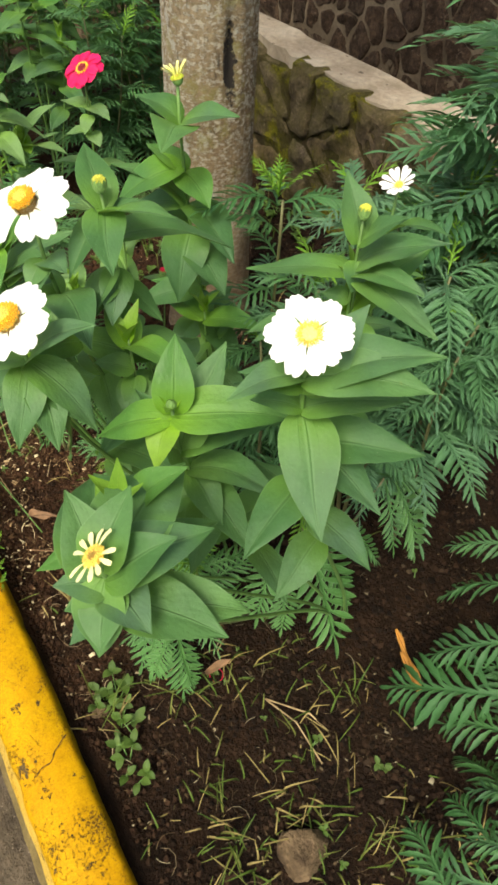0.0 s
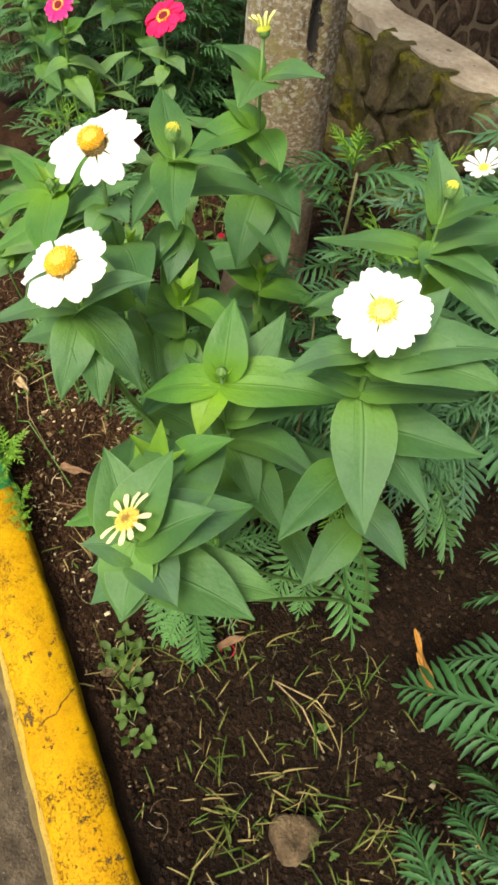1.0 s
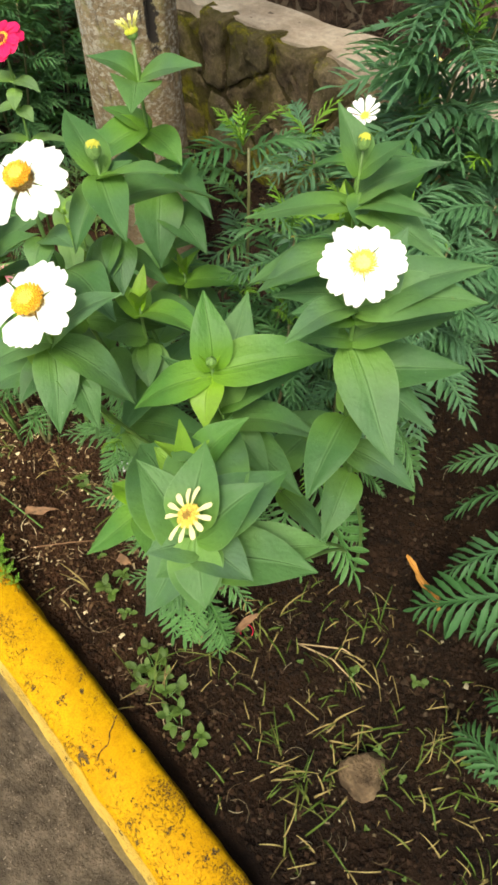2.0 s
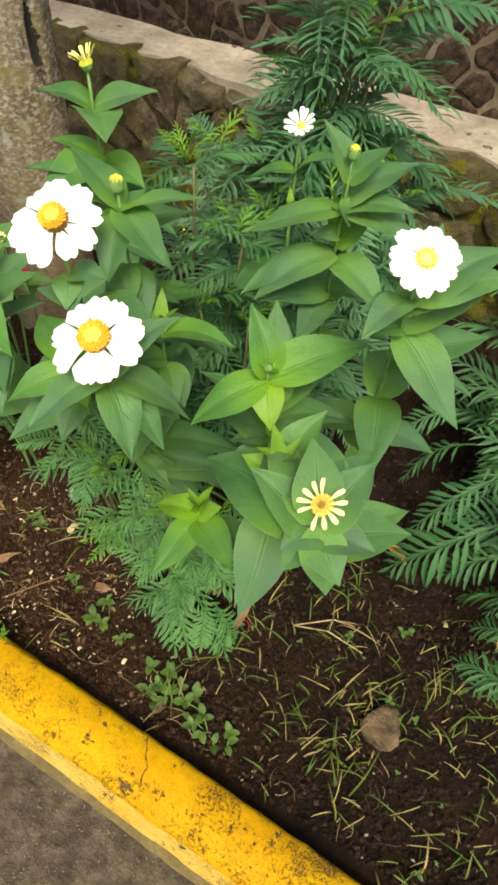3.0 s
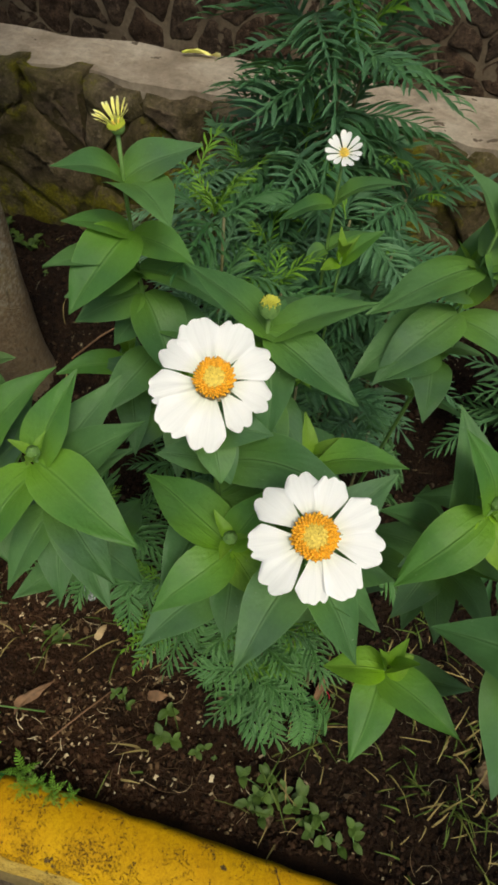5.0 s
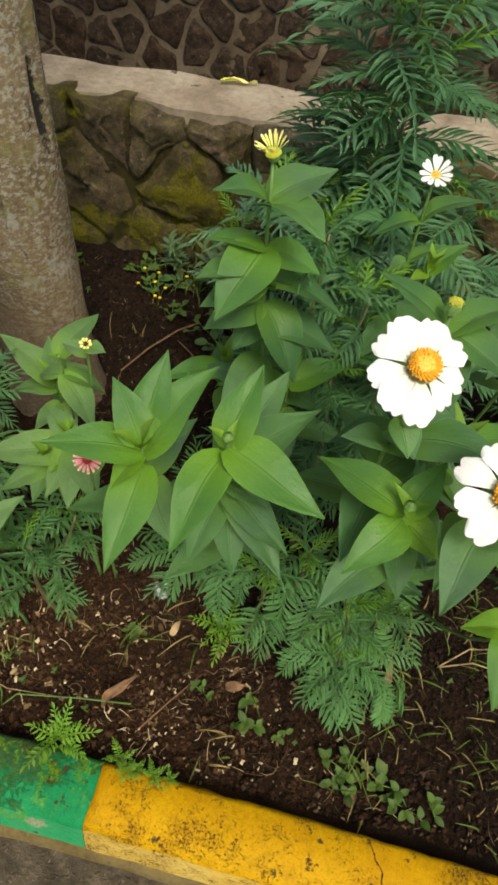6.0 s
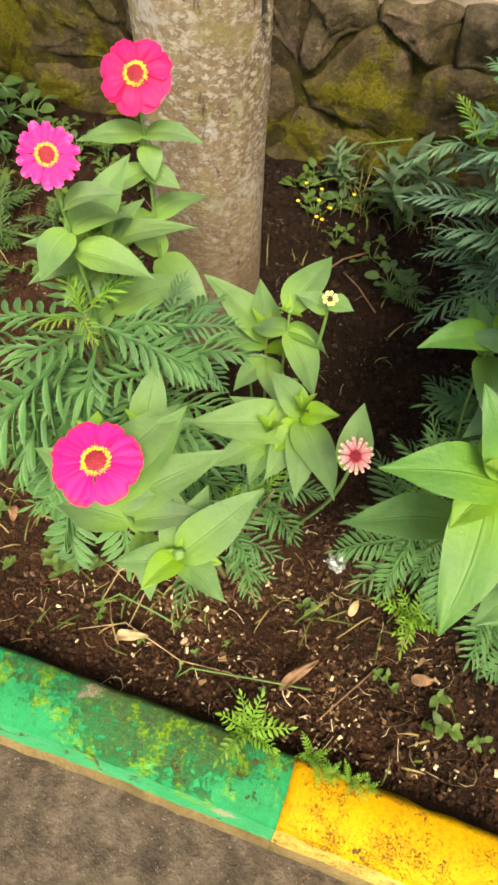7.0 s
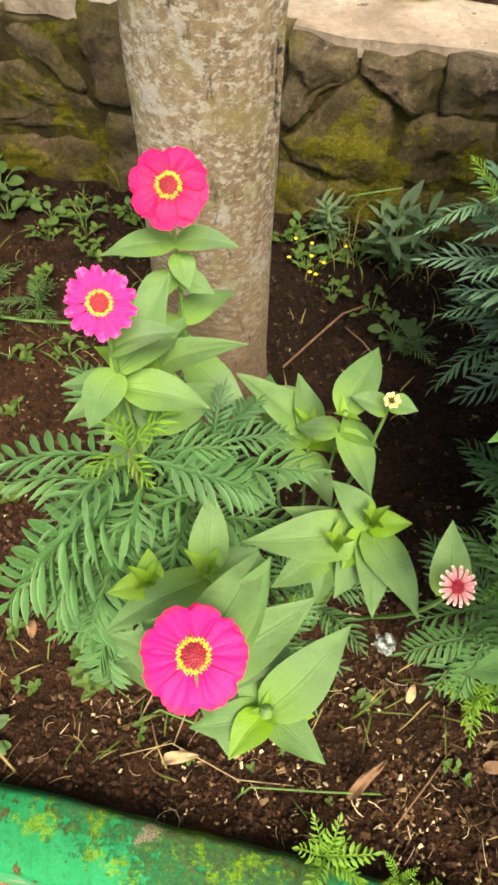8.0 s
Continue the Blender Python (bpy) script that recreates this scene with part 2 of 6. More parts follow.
        scrape = ramp(n, l, calc(n, l, "ADD", calc(n, l, "MULTIPLY", tex_noise(n, l, p, 19, 3, 0.5), 0.75), calc(n, l, "MULTIPLY", chips, 0.25)), [(0.635, (0, 0, 0)), (0.65, (0.8, 0.8, 0.8))])
        col = mix(n, l, scrape, col, ramp(n, l, chips, [(0.4, (0.17, 0.13, 0.08)), (0.6, (0.38, 0.32, 0.22))]))
        h = calc(n, l, "ADD", h, calc(n, l, "MULTIPLY", calc(n, l, "MULTIPLY", gm, fz), 2.0))
    l.new(col, b.inputs["Base Color"])
    l.new(calc(n, l, "MULTIPLY_ADD", mask, 0.25, 0.68), b.inputs["Roughness"])
    b.inputs["Specular IOR Level"].default_value = 0.12
    bump(n, l, b, h, 0.8, 0.003)
    return m


def stone_material(name, a, c, moss, amount, fine=70):
    """Rough field stone: two tones and a warm stain on each piece, pitted grain, an olive film and bright moss cushions."""
    m, n, l, b = material(name)
    p = place(n)
    info = n.new("ShaderNodeObjectInfo")
    rnd = info.outputs["Random"]
    broad = tex_noise(n, l, p, 13, 6, 0.62)
    grain = tex_noise(n, l, p, fine, 8, 0.74)
    col = mix(n, l, rnd, ramp(n, l, broad, [(0.3, a), (0.7, c)]), ramp(n, l, broad, [(0.3, tuple(x * 0.75 for x in c)), (0.7, tuple(x * 1.25 for x in a))]))
    warm = calc(n, l, "MULTIPLY", calc(n, l, "FRACT", calc(n, l, "MULTIPLY", rnd, 5.7)), 0.35)
    col = mix(n, l, warm, col, mix(n, l, 1.0, col, (1.25, 0.92, 0.7), "MULTIPLY"))
    col = mix(n, l, 0.7, col, ramp(n, l, grain, [(0.33, (0.3, 0.3, 0.3)), (0.5, (0.85, 0.85, 0.85)), (0.7, (1.5, 1.45, 1.35))]), "MULTIPLY")
    pits = tex_noise(n, l, p, 150, 6, 0.8)
    col = mix(n, l, 0.6, col, ramp(n, l, pits, [(0.36, (0.3, 0.28, 0.26)), (0.5, (1.0, 1.0, 1.0)), (0.66, (1.6, 1.5, 1.4))]), "MULTIPLY")
    col = mix(n, l, 0.8, col, ramp(n, l, tex_noise(n, l, p, 21, 8, 0.72), [(0.4, (0.36, 0.34, 0.32)), (0.56, (1.12, 1.12, 1.12))]), "MULTIPLY")
    pale = ramp(n, l, tex_noise(n, l, p, 34, 7, 0.7), [(0.61, (0, 0, 0)), (0.66, (0.4, 0.4, 0.4))])
    col = mix(n, l, pale, col, tuple(min(1.0, x * 2.4) for x in c))
    h = grain
    if moss:
        mz = tex_noise(n, l, p, 5.2, 7, 0.66)
        fz = tex_noise(n, l, p, 190, 5, 0.75)
        film = ramp(n, l, mz, [(amount - 0.06, (0, 0, 0)), (amount + 0.1, (0.5, 0.5, 0.5))])
        col = mix(n, l, film, col, ramp(n, l, fz, [(0.3, tuple(x * 0.22 for x in moss)), (0.7, tuple(x * 0.55 for x in moss))]))
        mk = ramp(n, l, calc(n, l, "ADD", mz, calc(n, l, "MULTIPLY_ADD", broad, 0.3, -0.15)), [(amount + 0.1, (0, 0, 0)), (amount + 0.17, (1, 1, 1))])
        col = mix(n, l, mk, col, ramp(n, l, fz, [(0.3, tuple(x * 0.35 for x in moss)), (0.7, tuple(x * 1.2 for x in moss))]))
        h = calc(n, l, "ADD", grain, calc(n, l, "MULTIPLY", mk, fz))
    l.new(col, b.inputs["Base Color"])
    b.inputs["Roughness"].default_value = 0.9
    b.inputs["Specular IOR Level"].default_value = 0.18
    bump(n, l, b, calc(n, l, "ADD", calc(n, l, "MULTIPLY_ADD", pits, 0.35, h), calc(n, l, "MULTIPLY", broad, 0.8)), 1.0, 0.022)
    return m


def bark_material():
    m, n, l, b = material("bark")
    p = local(n)
    sep = n.new("ShaderNodeSeparateXYZ")
    l.new(p, sep.inputs[0])
    z = sep.outputs[2]
    high = ramp(n, l, calc(n, l, "ADD", z, calc(n, l, "MULTIPLY_ADD", tex_noise(n, l, p, 9, 4), 0.5, -0.25)), [(0.2, (0, 0, 0)), (0.5, (1, 1, 1))])
    broad = tex_noise(n, l, p, 8, 5)
    col = ramp(n, l, broad, [(0.3, (0.21, 0.145, 0.075)), (0.5, (0.35, 0.26, 0.15)), (0.72, (0.47, 0.38, 0.24))])
    ridge = tex_noise(n, l, p, 85, 9, 0.8)
    col = mix(n, l, 0.6, col, ramp(n, l, ridge, [(0.36, (0.2, 0.17, 0.13)), (0.6, (1.3, 1.28, 1.2))]), "MULTIPLY")
    # the foot is stained brown by splashed soil
    col = mix(n, l, calc(n, l, "MULTIPLY_ADD", high, -0.5, 0.5), col, (0.17, 0.105, 0.052))
    # lichen: pale flecks and blotches higher up, ochre-green films
    flat = n.new("ShaderNodeMapping")
    flat.inputs["Scale"].default_value = (1, 1, 1.7)
    l.new(p, flat.inputs[0])
    fleck = calc(n, l, "ADD", calc(n, l, "MULTIPLY", tex_noise(n, l, flat.outputs[0], 230, 7, 0.75), 0.4), calc(n, l, "MULTIPLY", tex_noise(n, l, flat.outputs[0], 78, 5, 0.65), 0.6))
    lm = calc(n, l, "MULTIPLY", ramp(n, l, fleck, [(0.505, (0, 0, 0)), (0.54, (0.9, 0.9, 0.9))]), calc(n, l, "MULTIPLY_ADD", high, 0.85, 0.12))
    col = mix(n, l, lm, col, (0.66, 0.62, 0.49))
    spot = ramp(n, l, calc(n, l, "ADD", calc(n, l, "MULTIPLY", tex_noise(n, l, p, 15, 3), 0.7), calc(n, l, "MULTIPLY", tex_noise(n, l, p, 90, 5, 0.7), 0.3)), [(0.56, (0, 0, 0)), (0.6, (0.8, 0.8, 0.8))])
    col = mix(n, l, calc(n, l, "MULTIPLY", spot, high), col, (0.62, 0.62, 0.54))
    gm = ramp(n, l, tex_noise(n, l, p, 19, 6, 0.7), [(0.52, (0, 0, 0)), (0.64, (0.75, 0.75, 0.75))])
    col = mix(n, l, calc(n, l, "MULTIPLY", gm, calc(n, l, "MULTIPLY_ADD", high, 0.8, 0.1)), col, (0.323, 0.281, 0.0765))
    stretch = n.new("ShaderNodeMapping")
    stretch.inputs["Scale"].default_value = (75, 75, 20)
    l.new(p, stretch.inputs[0])
    crack = tex_noise(n, l, stretch.outputs[0], 1.0, 5, 0.65)
    col = mix(n, l, ramp(n, l, crack, [(0.3, (0.85, 0.85, 0.85)), (0.4, (0, 0, 0))]), col, (0.05, 0.034, 0.02))
    # an old scar of dark dead wood
    d = n.new("ShaderNodeVectorMath")
    d.operation = "SUBTRACT"
    l.new(p, d.inputs[0])
    d.inputs[1].default_value = (0.092, -0.008, 0.645)
    sc = n.new("ShaderNodeVectorMath")
    sc.operation = "MULTIPLY"
    l.new(d.outputs[0], sc.inputs[0])
    sc.inputs[1].default_value = (35, 70, 15)
    ln = n.new("ShaderNodeVectorMath")
    ln.operation = "LENGTH"
    l.new(sc.outputs[0], ln.inputs[0])
    scar = ramp(n, l, calc(n, l, "ADD", ln.outputs["Value"], calc(n, l, "MULTIPLY_ADD", tex_noise(n, l, p, 70, 5, 0.65), 2.6, -1.3)), [(0.75, (1, 1, 1)), (1.0, (0, 0, 0))])
    col = mix(n, l, scar, col, (0.025, 0.019, 0.013))
    l.new(col, b.inputs["Base Color"])
    b.inputs["Roughness"].default_value = 0.9
    bump(n, l, b, calc(n, l, "ADD", calc(n, l, "MULTIPLY", ridge, 1.3), calc(n, l, "MULTIPLY_ADD", crack, 0.8, calc(n, l, "MULTIPLY", lm, 0.5))), 1.0, 0.014)
    return m


# soil and crumbs carry damp and painted plant shade in their colour
M_SOIL = rough_solid("soil", [(0.25, (0.011, 0.0058, 0.003)), (0.5, (0.039, 0.0178, 0.0078)), (0.78, (0.08, 0.037, 0.016))], 11, 190, 0.95, 0.016, (330, 0.69, (0.12, 0.078, 0.042)), damp_shade=True)
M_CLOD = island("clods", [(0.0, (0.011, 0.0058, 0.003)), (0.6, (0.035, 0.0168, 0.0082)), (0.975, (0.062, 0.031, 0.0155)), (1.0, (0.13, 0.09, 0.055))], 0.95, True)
# litter is dry; it only takes on the soil's painted darkening
M_LITTER = island("litter", [(0.0, (0.04, 0.02, 0.009)), (0.55, (0.085, 0.048, 0.022)), (0.82, (0.22, 0.15, 0.076)), (1.0, (0.58, 0.48, 0.3))], damp_shade=True)
M_ROAD = rough_solid("asphalt", [(0.3, (0.05, 0.04, 0.027)), (0.5, (0.096, 0.075, 0.05)), (0.7, (0.16, 0.128, 0.088))], 30, 130, 0.92, 0.012, (230, 0.66, (0.2, 0.165, 0.12)))
M_YELLOW = paint_material("yellow_paint", (0.45, 0.23, 0.003), (0.51, 0.3, 0.004), 0.558)
M_YFACE = paint_material("faded_yellow_paint", (0.55, 0.33, 0.03), (0.6, 0.44, 0.11), 0.575)
M_GREEN = paint_material("green_paint", (0.005, 0.18, 0.056), (0.01, 0.24, 0.084), 0.64, 0.53)
M_GFACE = paint_material("faded_green_paint", (0.0127, 0.27, 0.095), (0.05, 0.32, 0.135), 0.63, 0.66)
M_STONE = stone_material("mossy_stone", (0.085, 0.066, 0.046), (0.235, 0.19, 0.135), (0.24, 0.22, 0.014), 0.44, 48)
M_JOINT = stone_material("mossy_mortar", (0.03, 0.023, 0.013), (0.085, 0.064, 0.038), (0.22, 0.21, 0.012), 0.43)
M_LEDGE = rough_solid("weathered_concrete", [(0.25, (0.216, 0.169, 0.119)), (0.5, (0.338, 0.281, 0.209)), (0.75, (0.446, 0.389, 0.302))], 9, 60, 0.9, 0.007, (30, 0.68, (0.0936, 0.072, 0.0504)))
M_BACKSTONE = stone_material("back_stone", (0.06, 0.041, 0.027), (0.12, 0.086, 0.058), None, 0.5, 60)
M_BACKJOINT = rough_solid("back_mortar", [(0.25, (0.075, 0.055, 0.034)), (0.5, (0.15, 0.115, 0.075)), (0.78, (0.27, 0.215, 0.145))], 4.5, 60, 0.9, 0.004)
M_BARK = bark_material()
M_LEAF = leaf_material("zinnia_leaf", (0.048, 0.134, 0.042), (0.095, 0.212, 0.062), (0.16, 0.29, 0.11), 0.5, 0.27, 0.34)
M_PALE = leaf_material("pale_zinnia_leaf", (0.092, 0.196, 0.058), (0.138, 0.25, 0.084), (0.2, 0.32, 0.12), 0.66, 0.25, 0.4)
M_FRESH = leaf_material("fresh_zinnia_leaf", (0.055, 0.165, 0.03), (0.09, 0.225, 0.042), (0.16, 0.31, 0.07), 0.45, 0.27, 0.5)
M_YOUNG = leaf_material("young_zinnia_leaf", (0.13, 0.28, 0.025), (0.19, 0.35, 0.035), (0.25, 0.42, 0.06), 0.45, 0.3, 0.9)
M_FROND = leaf_material("marigold_leaf", (0.036, 0.118, 0.036), (0.068, 0.178, 0.054), (0.1, 0.22, 0.07), 0.5, 0.22)
M_FRONDP = leaf_material("pale_marigold_leaf", (0.045, 0.15, 0.032), (0.085, 0.22, 0.055), (0.22, 0.36, 0.17), 0.5, 0.24, edge=0.33)
M_FRONDY = leaf_material("young_marigold_leaf", (0.12, 0.29, 0.02), (0.18, 0.37, 0.03), (0.24, 0.42, 0.06), 0.5, 0.3)
M_FRONDB = leaf_material("blue_marigold_leaf", (0.066, 0.162, 0.084), (0.11, 0.224, 0.114), (0.13, 0.24, 0.12), 0.5, 0.22)
M_FRONDD = leaf_material("dark_marigold_leaf", (0.046, 0.14, 0.056), (0.085, 0.205, 0.084), (0.15, 0.28, 0.14), 0.5, 0.24, edge=0.4)
M_BUDY = plain("greenish_yellow_bud", (0.46, 0.46, 0.05), 0.65)
M_HERB = leaf_material("herb_leaf", (0.07, 0.13, 0.055), (0.115, 0.19, 0.085), (0.14, 0.22, 0.1), 0.5, 0.25)
M_OLIVE = leaf_material("dark_olive_leaf", (0.045, 0.1, 0.024), (0.08, 0.16, 0.038), (0.1, 0.18, 0.05), 0.55, 0.22)
M_WEED = leaf_material("weed_leaf", (0.056, 0.112, 0.017), (0.1, 0.175, 0.028), (0.18, 0.29, 0.07), 0.5, 0.3)
M_STEM = plain("green_stem", (0.096, 0.192, 0.04), 0.55)
M_STEMR = plain("reddish_stem", (0.104, 0.104, 0.04), 0.6)
M_WHITE = petal_material("white_petal", (0.9, 0.92, 0.76), (0.95, 0.95, 0.94), None, 0.35)
M_PINK = petal_material("magenta_petal", (0.6, 0.008, 0.14), (0.74, 0.011, 0.185), (0.78, 0.025, 0.1))
M_PINKWHITE = petal_material("streaked_magenta_petal", (0.62, 0.02, 0.16), (0.72, 0.016, 0.2), (0.76, 0.07, 0.27), streak=(0.82, 0.28, 0.45))
M_REDPET = petal_material("red_pink_petal", (0.54, 0.008, 0.05), (0.7, 0.012, 0.11))
M_STRIPE = petal_material("striped_petal", (0.62, 0.03, 0.1), (0.78, 0.28, 0.32), (0.9, 0.8, 0.55), streak=(0.66, 0.06, 0.2))
M_SEEDPET = petal_material("pale_cream_petal", (0.8, 0.78, 0.22), (0.9, 0.85, 0.42))
M_CREAM = petal_material("cream_petal", (0.66, 0.74, 0.09), (0.9, 0.86, 0.26), (0.93, 0.9, 0.42))
M_DISC = plain("orange_disc", (0.75, 0.36, 0.015), 0.7, 0.35, 500)
M_DISCC = plain("pale_disc_centre", (0.56, 0.43, 0.07), 0.75, 0.3, 500)
M_DISCY = plain("yellow_disc", (0.64, 0.46, 0.07), 0.7, 0.3, 500)
M_DISCP = plain("pale_disc", (0.58, 0.48, 0.17), 0.75, 0.3, 500)
M_DISCR = plain("crimson_disc", (0.22, 0.008, 0.02), 0.7, 0.4, 500)
M_DISCB = plain("brown_disc", (0.28, 0.17, 0.03), 0.8, 0.4, 500)
M_FLORET = plain("yellow_floret", (0.82, 0.46, 0.03), 0.6)
M_SCALE = plain("dry_scales", (0.52, 0.45, 0.28), 0.8, 0.5, 700)
M_CALYX = plain("calyx", (0.117, 0.225, 0.054), 0.6, 0.3, 300)
M_DRY = plain("dry_leaf", (0.168, 0.091, 0.042), 0.8, 0.4, 60)
M_PALEDRY = plain("pale_dry_leaf", (0.315, 0.225, 0.112), 0.8, 0.35, 60)
M_FOOT = rough_solid("bare_stained_concrete", [(0.25, (0.104, 0.076, 0.028)), (0.75, (0.264, 0.2, 0.08))], 12, 150, 0.92, 0.005)
M_FOOTDARK = rough_solid("dirt_in_crack", [(0.25, (0.06, 0.035, 0.012)), (0.75, (0.16, 0.09, 0.03))], 60, 300)
M_ROCK = rough_solid("rock", [(0.3, (0.075, 0.05, 0.028)), (0.7, (0.26, 0.18, 0.1))], 40, 190, 0.9, 0.01)
M_SHEATH = plain("orange_dry_sheath", (0.42, 0.19, 0.03), 0.7, 0.3, 60)
M_GRASS = island("grass_blades", [(0.0, (0.03, 0.065, 0.01)), (0.45, (0.07, 0.11, 0.018)), (0.75, (0.12, 0.125, 0.03)), (1.0, (0.27, 0.2, 0.08))], 0.6)
M_WILD = plain("yellow_wild_petal", (0.72, 0.52, 0.02), 0.6)
M_PIT = plain("dark_disc", (0.03, 0.02, 0.01), 0.8, 0.4, 500)
M_FOIL = rough_solid("foil", [(0.35, (0.05, 0.07, 0.05)), (0.5, (0.2, 0.24, 0.2)), (0.62, (0.75, 0.78, 0.75))], 95, 260, 0.22, 0.004)
M_FOIL.node_tree.nodes["Principled BSDF"].inputs["Specular IOR Level"].default_value = 0.8


# ---------------------------------------------------------------- helpers for things
def mesh_of(name, bm, mat, smooth=True):
    me = bpy.data.meshes.new(name)
    bm.to_mesh(me)
    bm.free()
    for mm in (mat if isinstance(mat, (list, tuple)) else (mat,)):
        me.materials.append(mm)
    if smooth:
        me.polygons.foreach_set("use_smooth", [True] * len(me.polygons))
    return me


def part(name, bm, mat, parent=None, label="", smooth=True):
    """Links a bmesh, or a ready mesh, as one object under a thing or a part."""
    me = bm if isinstance(bm, bpy.types.Mesh) else mesh_of(name, bm, mat, smooth)
    ob = new(name, me)
    if parent is not None:
        ob.parent = parent
    if label:
        ob["label"] = label
    return ob


def thing(name, at, label, category, group="", kind=""):
    ob = new(name)
    ob.location = at
    ob.empty_display_size = 0.05
    return tagged(ob, label, category, group, kind)


def grid(bm, rows, uv=None):
    """Quads between equal rows of points. uv: the layer for (across, along)."""
    vs = [[bm.verts.new(p) for p in r] for r in rows]
    nr, nc = len(rows), len(rows[0])
    for i in range(nr - 1):
        for j in range(nc - 1):
            quad = [(i, j), (i, j + 1), (i + 1, j + 1), (i + 1, j)]
            f = bm.faces.new([vs[a][c] for a, c in quad])
            if uv is not None:
                for loop, (a, c) in zip(f.loops, quad):
                    loop[uv].uv = (c / (nc - 1), a / (nr - 1))
    return vs


def tube(bm, points, radii, sides=6, cap=True):
    rings, n = [], len(points)
    pts = [Vector(p) for p in points]
    for i, p in enumerate(pts):
        d = (pts[min(i + 1, n - 1)] - pts[max(i - 1, 0)]).normalized()
        a = d.orthogonal().normalized() if i == 0 else (rings[-1][1] - d * rings[-1][1].dot(d)).normalized()
        c = d.cross(a)
        r = radii[i] if isinstance(radii, (list, tuple)) else radii
        rings.append(([bm.verts.new(p + r * (a * math.cos(2 * math.pi * k / sides) + c * math.sin(2 * math.pi * k / sides))) for k in range(sides)], a))
    for (r0, _), (r1, _) in zip(rings, rings[1:]):
        for k in range(sides):
            bm.faces.new((r0[k], r0[(k + 1) % sides], r1[(k + 1) % sides], r1[k]))
    if cap:
        bm.faces.new(rings[0][0][::-1])
        bm.faces.new(rings[-1][0])


def wobble(p, scale, amount):
    return noise.noise_vector(Vector(p) * scale) * amount


# ---------------------------------------------------------------- setting
def soil_height(x, y):
    h = 0.016 * noise.noise(Vector((x * 3.1, y * 3.1, 2.0))) + 0.008 * noise.noise(Vector((x * 11, y * 11, 5.0)))
    h += 0.006 * noise.noise(Vector((x * 34, y * 34, 9.0))) + 0.004 * abs(noise.noise(Vector((x * 80, y * 80, 1.0))))
    h += 0.046 * math.exp(-max(0.0, y) / 0.06)  # banked up against the kerb
    return h + 0.03 * max(0.0, y - 0.7)


def strip(name, xs, ys, height, mat):
    bm = bmesh.new()
    grid(bm, [[(x, y, height(x, y)) for x in xs] for y in ys])
    return part(name, bm, mat)


def steps(a, b, d):
    n = max(1, round((b - a) / d))
    return [a + (b - a) * i / n for i in range(n + 1)]


soil_xs = steps(-6, -1.6, 0.1)[:-1] + steps(-1.6, 1.5, 0.011)[:-1] + steps(1.5, 6, 0.1)
soil = strip("soil_bed", soil_xs, steps(-0.03, 1.3, 0.011), soil_height, M_SOIL)
tagged(soil, "bare brown garden soil, damp and crumbly, with litter", "soil", kind="structure")
# one big sheet for the road and the land all round
ground = strip("ground", [-400, -60, -12, -3] + steps(-1.5, 1.5, 0.05) + [3, 12, 60, 400], [-400, -60, -12, -3, -1] + steps(-0.7, 0.1, 0.04) + [1.7, 3, 12, 60, 400],
               lambda x, y: -0.012 + 0.003 * noise.noise(Vector((x * 9, y * 9, 3))) if y < 0.05 else -0.25 if y < 1.6 else -0.45, M_ROAD)
tagged(ground, "grey-brown rough asphalt road beside the kerb", "road", kind="structure")


def kerb_line(x):
    return -0.014 * x - 0.022 * x * x if abs(x) < 1.2 else -0.014 * x - 0.032


def kerb(x0, x1, paint, face, label):
    ob = thing("kerb", (x0, 0, 0), label, "kerb", "painted kerb stones", "structure")
    prof = [(0.006, -0.05), (0.004, 0.06), (0.001, 0.08), (-0.006, 0.0865), (-0.045, 0.088), (-0.076, 0.0865), (-0.083, 0.082), (-0.087, 0.075), (-0.104, 0.012), (-0.115, -0.004), (-0.12, -0.05)]

    def block(rows, name, mat):
        bm = bmesh.new()
        pts = []
        for x in steps(x0 + 0.0003, x1 - 0.0003, 0.012):
            row = []
            for y, z in rows:
                q = Vector((x, y + kerb_line(x), z))
                q += wobble(q, 28, 0.0026) + wobble(q, 7, 0.002)
                chip = noise.noise(q * 16)
                if chip > 0.38 and z > 0.07:
                    q.z -= (chip - 0.38) * 0.02
                row.append(q - Vector((x0, 0, 0)))
            pts.append(row)
        vs = grid(bm, pts)
        for r in (vs[0], vs[-1]):
            if len(r) > 2:
                bm.faces.new(r)
        bmesh.ops.recalc_face_normals(bm, faces=bm.faces)
        return part(name, bm, mat, ob)
    block(prof[:8], "painted_top", paint)
    block(prof[7:9], "painted_face", face)
    block(prof[8:], "bare_foot", M_FOOT)
    return ob


near_kerb = kerb(0, 1.05, M_YELLOW, M_YFACE, "yellow painted concrete kerb, chipped and cracked, beside soil")
bm = bmesh.new()
line = [(0.392, -0.004), (0.397, -0.016), (0.402, -0.024), (0.414, -0.036), (0.414, -0.052), (0.42, -0.064), (0.418, -0.08)]
for (xa, ya), (xb, yb) in zip(line, line[1:]):
    pts = [Vector((xa + (xb - xa) * k / 4, ya + (yb - ya) * k / 4 + kerb_line(xa), 0)) for k in range(5)]
    for q in pts:
        q.z = 0.0872 + (0.0007 if q.y > -0.07 else -0.0015)
        q += wobble(q, 28, 0.0022) + wobble(q, 90, 0.002)
    tube(bm, pts, [0.0007, 0.0013, 0.0005, 0.0009, 0.0006], 5)
part("crack", bm, M_FOOTDARK, near_kerb, "dark open crack")
kerb(-1.05, 0, M_GREEN, M_GFACE, "green painted concrete kerb with moss, beside soil")
